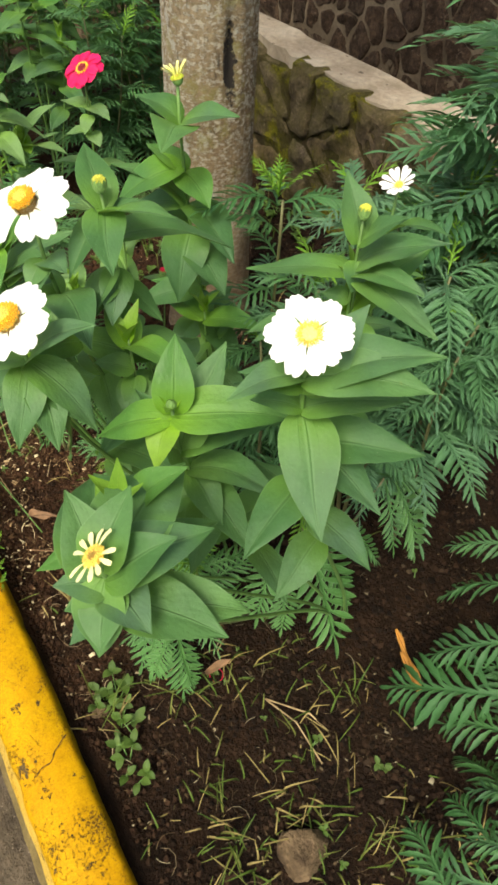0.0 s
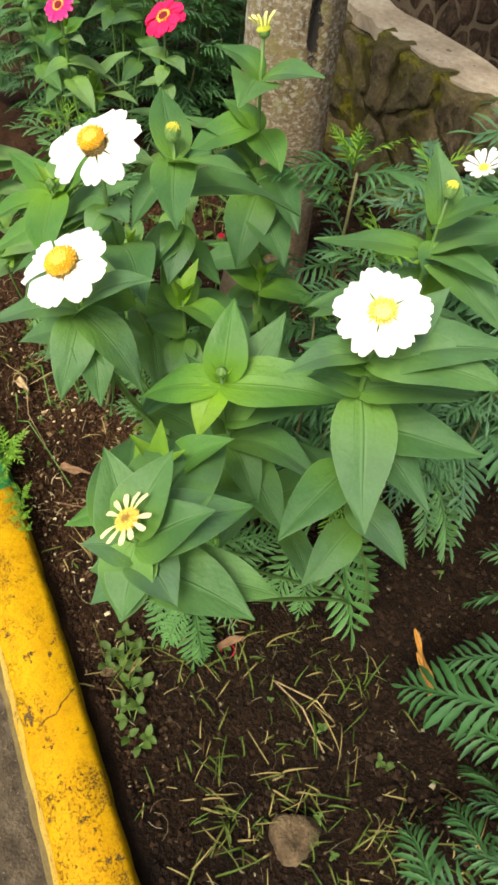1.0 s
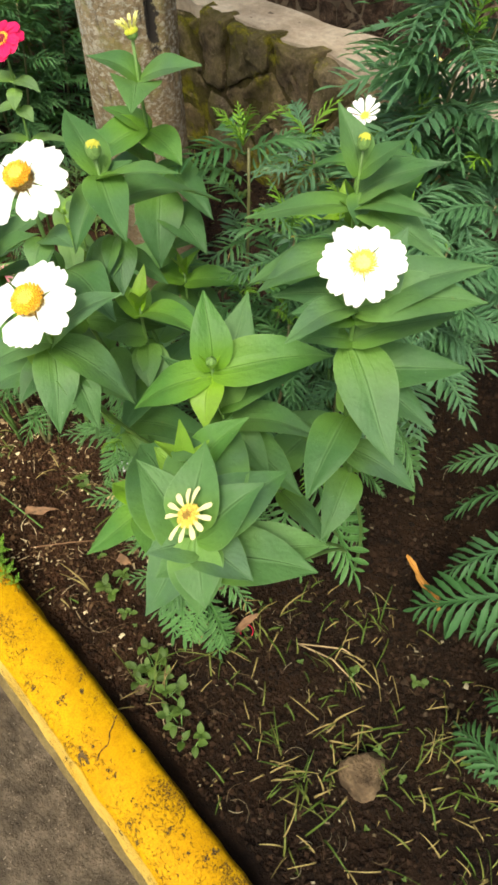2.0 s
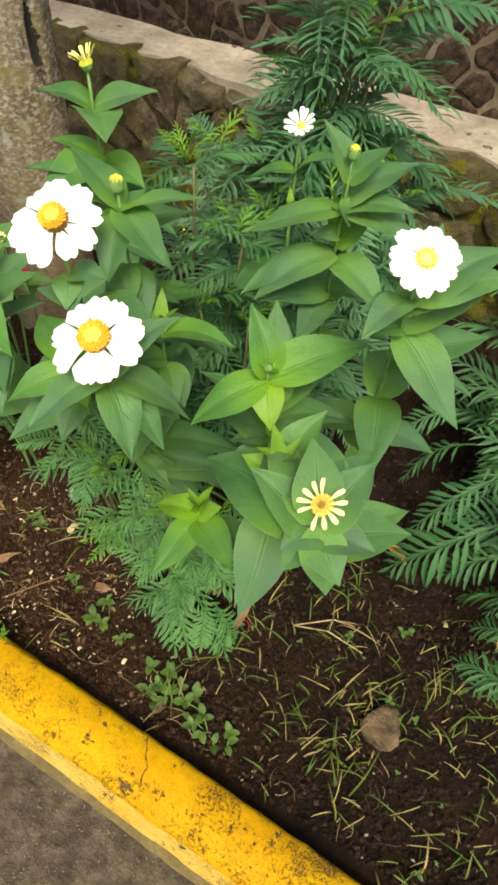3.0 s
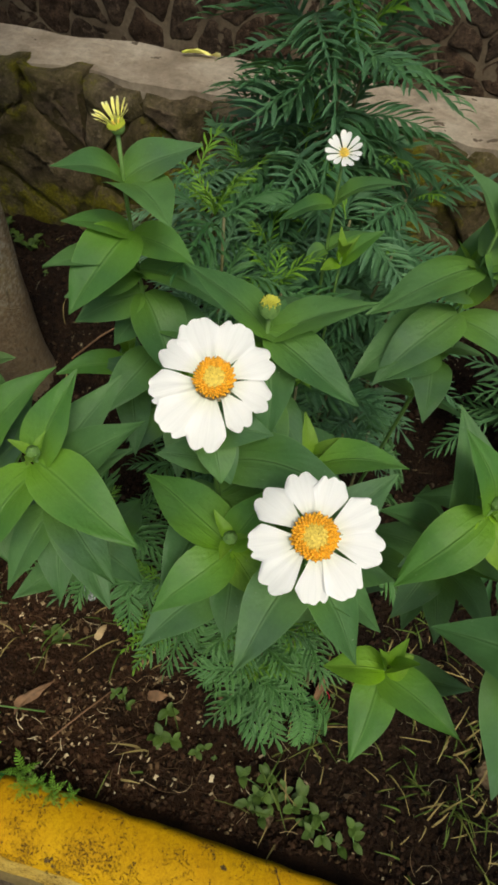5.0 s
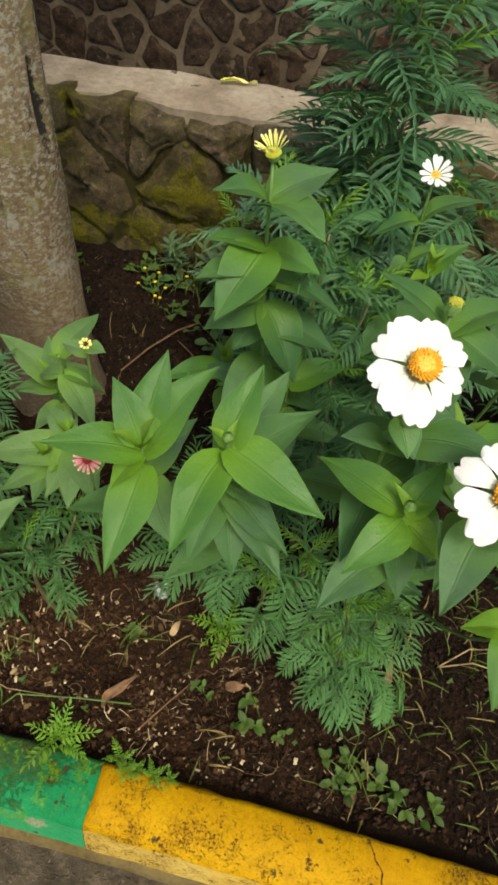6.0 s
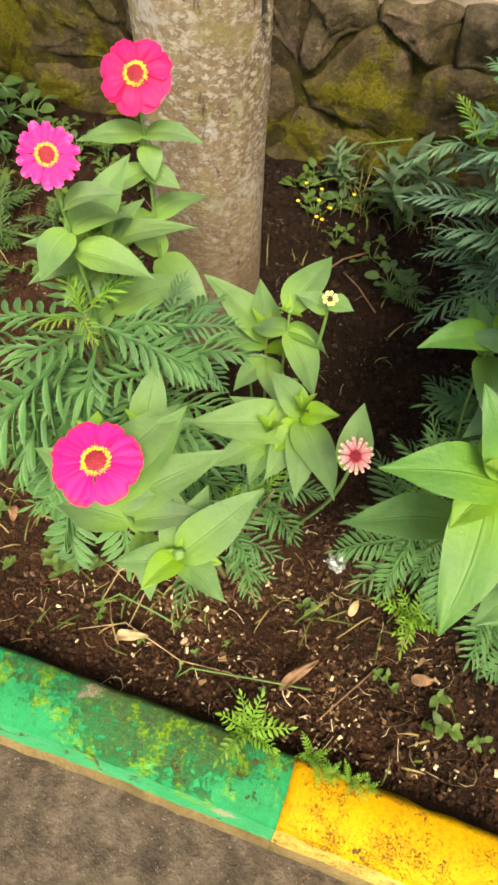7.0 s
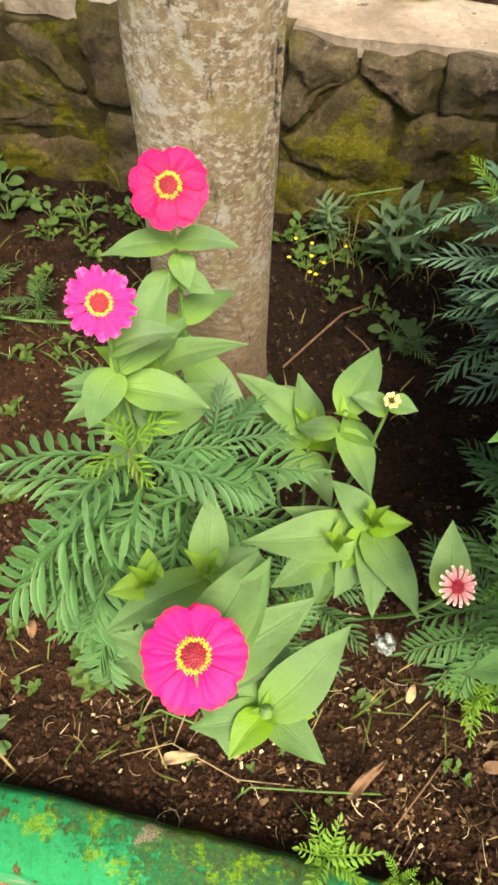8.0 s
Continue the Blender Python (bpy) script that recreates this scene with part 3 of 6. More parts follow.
kerb(1.05, 2.1, M_GREEN, M_GFACE, "green painted concrete kerb with moss, beside soil")
kerb(2.1, 3.15, M_YELLOW, M_YFACE, "yellow painted concrete kerb, chipped and stained, beside soil")
kerb(-3.15, -2.1, M_GREEN, M_GFACE, "green painted concrete kerb with moss, beside soil")
kerb(-2.1, -1.05, M_YELLOW, M_YFACE, "yellow painted concrete kerb, chipped and stained, beside soil")


# stone walls: irregular cells, each stone a rounded piece of its own
def cells(seeds, lo, hi):
    out = []
    for i, s in enumerate(seeds):
        poly = [(lo[0], lo[1]), (hi[0], lo[1]), (hi[0], hi[1]), (lo[0], hi[1])]
        for j, o in enumerate(seeds):
            if i == j or abs(o[0] - s[0]) + abs(o[1] - s[1]) > 1.2:
                continue
            mx, my, dx, dy = (s[0] + o[0]) / 2, (s[1] + o[1]) / 2, o[0] - s[0], o[1] - s[1]
            clipped = []
            for a, c in zip(poly, poly[1:] + poly[:1]):
                da, dc = (a[0] - mx) * dx + (a[1] - my) * dy, (c[0] - mx) * dx + (c[1] - my) * dy
                if da <= 0:
                    clipped.append(a)
                if da * dc < 0:
                    k = da / (da - dc)
                    clipped.append((a[0] + (c[0] - a[0]) * k, a[1] + (c[1] - a[1]) * k))
            poly = clipped
            if len(poly) < 3:
                break
        if len(poly) >= 3:
            out.append(poly)
    return out


def stone_piece(poly, y, gap, bulge, seed, rough, rounds=0, cap=9.0):
    """A rounded stone with its face towards -y, its outline resampled and made uneven."""
    cx, cz = sum(p[0] for p in poly) / len(poly), sum(p[1] for p in poly) / len(poly)
    size = math.sqrt(max(1e-4, abs(sum(a[0] * c[1] - c[0] * a[1] for a, c in zip(poly, poly[1:] + poly[:1]))) / 2))
    ring = []
    for a, c in zip(poly, poly[1:] + poly[:1]):
        n = max(1, round(math.hypot(c[0] - a[0], c[1] - a[1]) / (size * 0.12)))
        ring += [(a[0] + (c[0] - a[0]) * k / n, a[1] + (c[1] - a[1]) * k / n) for k in range(n)]
    for _ in range(rounds):
        ring = [(a[0] * (1 - f) + c[0] * f, a[1] * (1 - f) + c[1] * f) for a, c in zip(ring, ring[1:] + ring[:1]) for f in ((0.5,) if len(ring) > 14 else (0.25, 0.75))]
    bm = bmesh.new()
    rows = []
    for inset, depth in ((gap, 0.045), (gap, 0.002), (gap + size * 0.025, -bulge * 0.6), (gap + size * 0.06, -bulge * 0.9)) + tuple((gap + size * f, -bulge * (0.98 + 0.2 * f)) for f in (0.12, 0.19, 0.26, 0.33, 0.4, 0.46)):
        row = []
        for px_, pz_ in ring:
            d = math.hypot(px_ - cx, pz_ - cz)
            k = max(0.08, 1 - inset / max(d, 1e-4)) * (0.97 if inset > gap else 1)
            q = Vector((cx + (px_ - cx) * k, y + depth, cz + (pz_ - cz) * k))
            q += wobble(q + Vector((seed, 0, 0)), 14, rough) + wobble(q, 40, rough * 0.26) + wobble(q, 95, rough * 0.13)
            q.z = min(q.z, cap + 0.01 * noise.noise(Vector((q.x * 14, 2, seed))))
            row.append(q)
        rows.append(row + row[:1])
    vs = [[bm.verts.new(q) for q in r[:-1]] for r in rows]
    n = len(ring)
    for r0, r1 in zip(vs, vs[1:]):
        for k in range(n):
            bm.faces.new((r0[k], r0[(k + 1) % n], r1[(k + 1) % n], r1[k]))
    mid = bm.verts.new((cx, y - bulge * 1.12, cz))
    for k in range(n):
        bm.faces.new((vs[-1][k], vs[-1][(k + 1) % n], mid))
    bmesh.ops.recalc_face_normals(bm, faces=bm.faces)
    return bm


def slab(name, lo, hi, mat, d=0.06, amount=0.006, parent=None):
    """A box with an uneven skin."""
    bm = bmesh.new()
    bmesh.ops.create_cube(bm, size=1)
    for v in bm.verts:
        v.co = Vector([lo[i] + (v.co[i] + 0.5) * (hi[i] - lo[i]) for i in range(3)])
    for axis in range(3):
        n = int(min(120, (hi[axis] - lo[axis]) / d))
        for k in range(1, n):
            c = Vector((0, 0, 0))
            c[axis] = lo[axis] + (hi[axis] - lo[axis]) * k / n
            e = Vector((0, 0, 0))
            e[axis] = 1
            bmesh.ops.bisect_plane(bm, geom=bm.verts[:] + bm.edges[:] + bm.faces[:], plane_co=c, plane_no=e)
    for v in bm.verts:
        v.co += wobble(v.co, 9, amount) + wobble(v.co, 31, amount * 0.4)
    return part(name, bm, mat, parent, smooth=True)


rng = random.Random(4)
wall = thing("wall_front", (0, 0, 0), "low mossy fieldstone retaining wall with dark joints", "wall", kind="structure")
slab("wall_core", (-3.2, 1.27, -0.3), (2.4, 1.5, 0.37), M_JOINT, 0.08, 0.01, wall)
seeds = []
for row, (z, w) in enumerate(((0.04, 0.3), (0.21, 0.26), (0.35, 0.17))):
    x = -3.2 + rng.random() * 0.1
    while x < 2.4:
        seeds.append((x + rng.uniform(-0.06, 0.06), z + rng.uniform(-0.05, 0.05)))
        x += w * rng.uniform(0.75, 1.3)
for k, poly in enumerate(cells(seeds, (-3.2, -0.08), (2.4, 0.405))):
    top = max(p[1] for p in poly)
    if top > 0.39:
        lift = rng.uniform(-0.035, 0.012)
        poly = [(p[0], p[1] + lift if p[1] > 0.39 else p[1]) for p in poly]
    part("stone", stone_piece(poly, 1.28, 0.0035, rng.uniform(0.014, 0.026), k * 1.7, 0.019, 0, 0.414), M_STONE, wall)
ledge = slab("concrete_ledge", (-3.2, 1.268, 0.376), (2.4, 1.475, 0.411), M_LEDGE, 0.03, 0.006)
for v in ledge.data.vertices:
    if v.co.y > 1.37:
        v.co.y += 0.055 * v.co.x + 0.012 * noise.noise(Vector((v.co.x * 5, 3, 1)))
    else:
        # the mortar bed ends in an uneven edge and runs down between the stones
        step = noise.noise(Vector((round(v.co.x * 16) / 16 * 6.5, 7, 2))) + 0.5 * noise.noise(Vector((v.co.x * 19, 4, 2)))
        v.co.y += (0.026 + 0.036 * step) * min(1.0, (1.38 - v.co.y) / 0.1)
        if v.co.z < 0.39:
            v.co.z -= max(0.0, 0.02 * step)
ledge.data.set_sharp_from_angle(angle=radians(42))
tagged(ledge, "pale weathered concrete coping on the low stone wall", "coping", kind="structure")

back = thing("wall_back", (0, 0, 0), "tall dark fieldstone wall with pale mortar joints", "wall", kind="structure")
slab("wall_core", (-5.5, 2.55, -0.5), (4.0, 2.8, 2.4), M_BACKJOINT, 0.3, 0.002, back)
seeds = []
for row in range(8):
    x = -3.6 + rng.random() * 0.1
    while x < 1.4:
        seeds.append((x + rng.uniform(-0.035, 0.035), -0.35 + row * 0.125 + rng.uniform(-0.07, 0.07)))
        x += 0.135 * rng.uniform(0.5, 1.7)
for k, poly in enumerate(cells(seeds, (-3.6, -0.4), (1.4, 0.6))):
    part("stone", stone_piece(poly, 2.5465, rng.choice((0.004, 0.007, 0.01, 0.015)), rng.uniform(0.001, 0.006), k * 2.3, 0.014, 2), M_BACKSTONE, back)


# ---------------------------------------------------------------- the tree
def tree_trunk():
    ob = thing("tree_trunk", (-0.39, 0.735, 0), "grey-brown tree trunk, rough bark with pale lichen, standing in soil", "tree")
    bm = bmesh.new()
    rows = []
    for z in steps(-0.06, 2.6, 0.02):
        r = 0.091 + 0.03 * math.exp(-max(0, z + 0.05) / 0.09) - 0.006 * min(z, 1.0)
        row = []
        for k in range(64):
            a = 2 * math.pi * k / 64
            q = Vector((math.cos(a), math.sin(a), 0))
            rr = r * (1 + 0.05 * noise.noise(Vector((q.x * 1.3, q.y * 1.3, z * 1.2))))
            rr += 0.004 * noise.noise(Vector((q.x * 7, q.y * 7, z * 7))) + 0.0025 * abs(noise.noise(Vector((q.x * 16, q.y * 16, z * 12))))
            # an old wound: a long dark hollow low on the side
            da = (a - radians(-5) + math.pi) % (2 * math.pi) - math.pi
            rr -= 0.018 * math.exp(-(da / 0.13) ** 2 - ((z - 0.66) / 0.07) ** 2)
            row.append(Vector((q.x * rr + 0.012 * math.sin(z * 1.3), q.y * rr, z)))
        rows.append(row + row[:1])
    vs = [[bm.verts.new(q) for q in r[:-1]] for r in rows]
    for r0, r1 in zip(vs, vs[1:]):
        for k in range(64):
            bm.faces.new((r0[k], r0[(k + 1) % 64], r1[(k + 1) % 64], r1[k]))
    bm.faces.new(vs[-1])
    part("trunk", bm, M_BARK, ob)
    # limbs and crown far above the view
    top = Vector((0, 0, 2.5))
    for a, rise, length in ((20, 55, 1.3), (140, 50, 1.2), (255, 60, 1.3)):
        d = Vector((math.cos(radians(a)) * math.cos(radians(rise)), math.sin(radians(a)) * math.cos(radians(rise)), math.sin(radians(rise))))
        bm = bmesh.new()
        tube(bm, [top + d * length * s + Vector((0, 0, 0.1 * s * s)) for s in (0, 0.25, 0.5, 0.75, 1)], [0.055, 0.045, 0.036, 0.026, 0.015], 8)
        part("limb", bm, M_BARK, ob)
    r = random.Random(77)
    bm = bmesh.new()
    for k in range(2600):
        c = r.choice(((0.5, 0.2, 3.75), (-0.6, 0.5, 3.65), (-0.15, -0.6, 3.8), (0.0, 0.1, 4.15)))
        p = Vector([c[i] + r.gauss(0, (0.36, 0.36, 0.22)[i]) for i in range(3)])
        blade(bm, p, r.uniform(0, 360), r.uniform(-50, 25), r.uniform(0.08, 0.13), r.uniform(0.03, 0.05), 0.1, 0.25, 0, 4, 3, (0.6, 0.8), k * 0.37)
    part("crown", bm, M_OLIVE, ob, "leafy crown high above")



# ---------------------------------------------------------------- leaves and flowers
def aim(az, rise):
    a, r = radians(az), radians(rise)
    return Vector((math.cos(a) * math.cos(r), math.sin(a) * math.cos(r), math.sin(r)))


def blade(bm, base, az, rise, length, width, arch=0.08, fold=0.16, roll=0.0, rows=13, cols=13, shape=(0.55, 1.15), seed=0.0, ripple=0.035):
    """A leaf blade from base along a chord: arched along, folded up along the midrib, gently rippled."""
    uv = bm.loops.layers.uv.verify()
    d = aim(az, rise)
    side = Vector((-math.sin(radians(az)), math.cos(radians(az)), 0))
    up = side.cross(d) * -1
    if up.z < 0:
        up = -up
    q = Matrix.Rotation(radians(roll), 3, d)
    side, up = q @ side, q @ up
    peak = (shape[0] / (shape[0] + shape[1])) ** shape[0] * (shape[1] / (shape[0] + shape[1])) ** shape[1]
    pts = []
    for i in range(rows):
        s = i / (rows - 1)
        w = width / 2 * ((s + 0.03) ** shape[0]) * ((1 - s) ** shape[1]) / peak + 0.0004
        c = Vector(base) + d * (length * s) + up * (arch * length * math.sin(math.pi * s ** 0.8))
        c += side * (0.05 * length * math.sin(seed * 7 + s * 2.5) * s * (1 - s) * 2)
        row = []
        for j in range(cols):
            k = 2 * j / (cols - 1) - 1
            lift = fold * abs(k) ** 1.3 * w - 0.35 * fold * k * k * w
            rp = ripple * length * noise.noise(Vector((s * 3.2 + seed * 3.7, k * 1.1 + seed, seed * 5.1))) * abs(k)
            groove = -0.007 * w * math.cos(k * math.pi * 6) * (1 - s) ** 2.0 * min(1.0, s * 9) if cols > 8 else 0.0
            groove -= 0.035 * w * math.exp(-(k / 0.1) ** 2)
            row.append(c + side * (k * w) + up * (lift + rp + groove))
        pts.append(row)
    grid(bm, pts, uv)


def petal_mesh(name, length, width, mat, cup, droop, notch, seed):
    bm = bmesh.new()
    uv = bm.loops.layers.uv.verify()
    pts = []
    for i in range(9):
        s = i / 8
        w = width / 2 * (0.2 + 0.8 * math.sin(min(1.0, s * 1.15) * math.pi / 2) ** 1.4) * (1 - 0.16 * max(0.0, s - 0.75) / 0.25)
        row = []
        for j in range(17):
            k = 2 * j / 16 - 1
            lobe = 1 - abs(math.cos(1.5 * math.pi * k) if seed != 1 else math.cos(math.pi * (0.5 - abs(k) * 0.75))) ** 0.7
            x = length * s * (1 - s ** 3 * ((0.1 if width < 0.45 else 0.2) * abs(k) ** 3.4 + notch * lobe * (0.6 + 0.4 * math.sin(seed * 3 + k * 2))))
            z = cup * length * s * (1 - s) * 2.2 - droop * length * s * s + 0.06 * width * k * k * (1 - 0.4 * s) + 0.012 * width * math.cos(k * math.pi * 3 + seed)
            row.append(Vector((x, k * w, z)))
        pts.append(row)
    grid(bm, pts, uv)
    return mesh_of(name, bm, mat)


PETALS = {}


def petals_for(kind):
    if kind not in PETALS:
        length, width, mat, cup, droop, notch = {
            "white": (1.0, 0.8, M_WHITE, 0.1, 0.10, 0.15), "ivory": (1.0, 0.7, M_WHITE, 0.1, 0.1, 0.13), "small": (1.0, 0.38, M_WHITE, 0.1, -0.15, 0.08),
            "pink": (1.0, 0.95, M_PINK, 0.08, 0.10, 0.09), "red": (1.0, 0.92, M_REDPET, 0.08, 0.16, 0.08),
            "pinkthin": (1.0, 0.5, M_PINKWHITE, 0.1, 0.1, 0.14), "stripe": (1.0, 0.27, M_STRIPE, 0.12, 0.02, 0.1),
            "seed": (1.0, 0.3, M_SEEDPET, 0.05, 0.05, 0.12), "open": (1.0, 0.17, M_CREAM, 0.06, 0.08, 0.08), "tiny": (1.0, 0.75, M_CREAM, 0.1, 0.0, 0.08)}[kind]
        PETALS[kind] = [petal_mesh("petal", length, width * w, mat, cup * c, droop + d, notch, k) for k, (w, c, d) in enumerate(((1, 1, 0), (0.92, 1.6, 0.06), (1.06, 0.5, -0.05)))]
    return PETALS[kind]


def basis(n, at):
    z = Vector(n).normalized()
    x = Vector((1, 0, 0)) - z * z.x
    x.normalize()
    y = z.cross(x)
    m = Matrix((x, y, z)).transposed().to_4x4()
    m.translation = at
    return m


def dome(bm, radius, height, z0, rings=6, sides=16, index=0, rough=0.0):
    vs = []
    for i in range(rings):
        a = i / rings * math.pi / 2
        vs.append([bm.verts.new((radius * math.cos(a) * math.cos(2 * math.pi * k / sides), radius * math.cos(a) * math.sin(2 * math.pi * k / sides), z0 + height * math.sin(a))) for k in range(sides)])
    top = bm.verts.new((0, 0, z0 + height))
    fs = []
    for r0, r1 in zip(vs, vs[1:]):
        fs += [bm.faces.new((r0[k], r0[(k + 1) % sides], r1[(k + 1) % sides], r1[k])) for k in range(sides)]
    fs += [bm.faces.new((vs[-1][k], vs[-1][(k + 1) % sides], top)) for k in range(sides)]
    for f in fs:
        f.material_index = index


def spikes(bm, count, radius, height, z0, size, inner, outer, index, r):
    """Disc florets: small blunt cones set in a sunflower spiral."""
    for i in range(count):
        f = math.sqrt((i + 0.5) / count)
        if not inner <= f <= outer:
            continue
        a = i * 2.39996
        base = Vector((radius * f * math.cos(a), radius * f * math.sin(a), z0 + height * math.sqrt(max(0, 1 - f * f))))
        nrm = Vector((base.x * 0.7, base.y * 0.7, radius * 0.9)).normalized()
        t1 = nrm.orthogonal().normalized()
        t2 = nrm.cross(t1)
        s = size * r.uniform(0.8, 1.25)
        ring = [bm.verts.new(base + s * 0.5 * (t1 * math.cos(q) + t2 * math.sin(q))) for q in (0, 1.26, 2.51, 3.77, 5.03)]
        tip = [bm.verts.new(base + nrm * s * 1.3 + s * 0.32 * (t1 * math.cos(q) + t2 * math.sin(q))) for q in (0, 1.26, 2.51, 3.77, 5.03)]
        for k in range(5):
            bm.faces.new((ring[k], ring[(k + 1) % 5], tip[(k + 1) % 5], tip[k])).material_index = index
        bm.faces.new(tip).material_index = index


def flower(plant, kind, size, at, face, r, sag=None):
    """A flower head: a disc of florets with a green cup under it, and petals one by one round it."""
    R = size / 2
    bm = bmesh.new()
    rd = (0.86 if sag is not None else 1.0) * {"white": 0.3, "ivory": 0.29, "small": 0.26, "pink": 0.3, "red": 0.3, "pinkthin": 0.33, "stripe": 0.33, "seed": 0.38, "open": 0.3, "tiny": 0.42}[kind] * R
    hd = rd * {"white": 0.6, "ivory": 0.4, "seed": 0.4, "open": 0.4}.get(kind, 0.45)
    mats = {"white": [M_DISCC, M_DISC], "ivory": [M_DISCP, M_DISCY], "small": [M_DISCY, M_DISCY], "pink": [M_DISCR, M_FLORET], "red": [M_DISCR, M_FLORET], "pinkthin": [M_DISCR, M_FLORET],
            "stripe": [M_DISCR, M_DISCR], "seed": [M_DISCB, M_DISCY], "tiny": [M_PIT, M_PIT], "open": [M_DISCY, M_CREAM]}[kind]
    lift = rd * (0.88 if sag is not None else 0.5 if kind == "white" else 0.0)
    if lift:
        # the bared side of the cone: rows of dry overlapping scales
        rows_up = 8 if sag is not None else 4
        for row in range(rows_up):
            for k in range(24):
                a, z = 2 * math.pi * (k + 0.5 * (row % 2)) / 24, lift * row / rows_up - rd * 0.05
                o, t, w = Vector((math.cos(a), math.sin(a), 0)), Vector((-math.sin(a), math.cos(a), 0)), rd * 0.1
                c = o * rd * 1.02 + Vector((0, 0, z))
                bm.faces.new([bm.verts.new(q) for q in (c - t * w, c + t * w, c + t * w * 0.7 + o * rd * 0.1 + Vector((0, 0, rd * 0.13)), c - t * w * 0.7 + o * rd * 0.1 + Vector((0, 0, rd * 0.13)))]).material_index = 3
    dome(bm, rd, hd, lift)
    spikes(bm, 110, rd, hd, lift, rd * (0.09 if kind in ("white", "ivory") else 0.13), 0.0, 0.66, 0, r)
    ring = mats[1] is M_FLORET
    spikes(bm, 170, rd * 1.06, hd, lift, rd * (0.16 if ring else 0.18), 0.72 if ring else 0.4 if kind == "seed" else 0.55, 1.0, 1, r)
    # green cup below
    prof = [(0.25, -1.1), (0.75, -0.8), (0.95, -0.4), (1.0, 0.0), (1.0, lift / rd + 0.02)]
    n = 12
    vs = [[bm.verts.new((rd * f * math.cos(2 * math.pi * k / n), rd * f * math.sin(2 * math.pi * k / n), rd * z)) for k in range(n)] for f, z in prof]
    for q, (r0, r1) in enumerate(zip(vs, vs[1:])):
        for k in range(n):
            bm.faces.new((r0[k], r0[(k + 1) % n], r1[(k + 1) % n], r1[k])).material_index = 4 if q == 3 else 2
    head = part("flower_head", bm, mats + [M_CALYX, M_SCALE, M_DISCB], plant)
    m = basis(face, at)
    head.matrix_local = m
    rows = {"white": [(9, 1.0, 0.06, 0.0)], "ivory": [(11, 1.0, 0.04, 0.0)], "small": [(13, 1.0, 0.3, 0.0)], "pink": [(8, 1.0, 0.0, 0.0), (6, 0.95, 0.08, 0.4)], "red": [(8, 1.0, -0.05, 0.0), (7, 0.95, 0.1, 0.4)],
            "pinkthin": [(14, 1.0, 0.0, 0.0), (9, 0.82, 0.15, 0.2)], "stripe": [(16, 1.0, 0.0, 0.0), (9, 0.72, 0.3, 0.3)], "seed": [(13, 1.0, 0.1, 0.0)], "tiny": [(8, 1.0, 0.5, 0.0)], "open": [(13, 1.0, 0.9, 0.0), (6, 0.85, 1.15, 0.2)]}[kind]
    for count, reach, tilt, turn in rows:
        r.randrange(count)
        for k in range(count):
            if kind == "seed" and k in (3, 9):
                continue
            a = 2 * math.pi * (k + turn) / count + r.uniform(-0.07, 0.07)
            ln = (R - rd * 0.75) * reach * r.uniform(0.9, 1.07)
            if sag is not None:
                off = abs((a - radians(sag) + math.pi) % (2 * math.pi) - math.pi)
                low = max(0.0, 1 - off / radians(60)) ** 0.6
                tilt, ln = 0.08 - 0.3 * low, ln * (1 - 0.2 * low)
            pet = part("petal", r.choice(petals_for(kind)), None, head)
            pet.matrix_local = Matrix.Rotation(a, 4, "Z") @ Matrix.Translation((rd * 0.75, 0, 0.002 * reach)) @ Matrix.Rotation(-(tilt + r.uniform(-0.07, 0.07)), 4, "Y") @ Matrix.Rotation(r.uniform(-0.15, 0.15), 4, "X") @ Matrix.Scale(ln, 4)
    return head


def bud(plant, kind, size, at, r):
    """A closed bud of overlapping bracts, opening yellow at its crown where it is far enough."""
    bm = bmesh.new()
    R = size / 2
    opening = kind in ("ybud", "redbud")
    rings = ((-0.75, 0.7, -0.2, 8), (-0.35, 0.92, 0.0, 9), (0.0, 0.98, 0.1, 10), (0.3, 0.98, 0.15, 9)) if opening else ((-0.7, 0.75, -0.1, 8), (-0.2, 0.95, 0.0, 9), (0.3, 0.9, 0.35, 8), (0.62, 0.6, 0.8, 6))
    for ring, (z, f, lean, n) in enumerate(rings):
        for k in range(n):
            a = 2 * math.pi * (k + 0.5 * (ring % 2)) / n
            o, t, u = Vector((math.cos(a), math.sin(a), 0)), Vector((-math.sin(a), math.cos(a), 0)), Vector((0, 0, 1))
            c = o * R * f + u * R * z
            dirn = (u + o * -lean).normalized()
            pts = [c - dirn * R * 0.5 - t * R * 0.25, c - dirn * R * 0.5 + t * R * 0.25, c + t * R * 0.42 + o * R * 0.08, c + dirn * R * 0.45 + t * R * 0.2, c + dirn * R * 0.62 - o * R * 0.12, c + dirn * R * 0.45 - t * R * 0.2, c - t * R * 0.42 + o * R * 0.08]
            bm.faces.new([bm.verts.new(p) for p in pts])
    dome(bm, R * 0.82, R * 0.7, R * 0.15, 5, 10, 1)
    if opening:
        spikes(bm, 60, R * 0.85, R * 0.7, R * 0.15, R * 0.24, 0.0, 1.0, 1, r)
    dome(bm, R * 0.8, -R * 1.0, R * 0.15, 5, 10, 0)
    ob = part("bud", bm, [M_CALYX, {"ybud": M_BUDY, "redbud": M_REDPET}.get(kind, M_CALYX)], plant)
    ob.location = at
    return ob


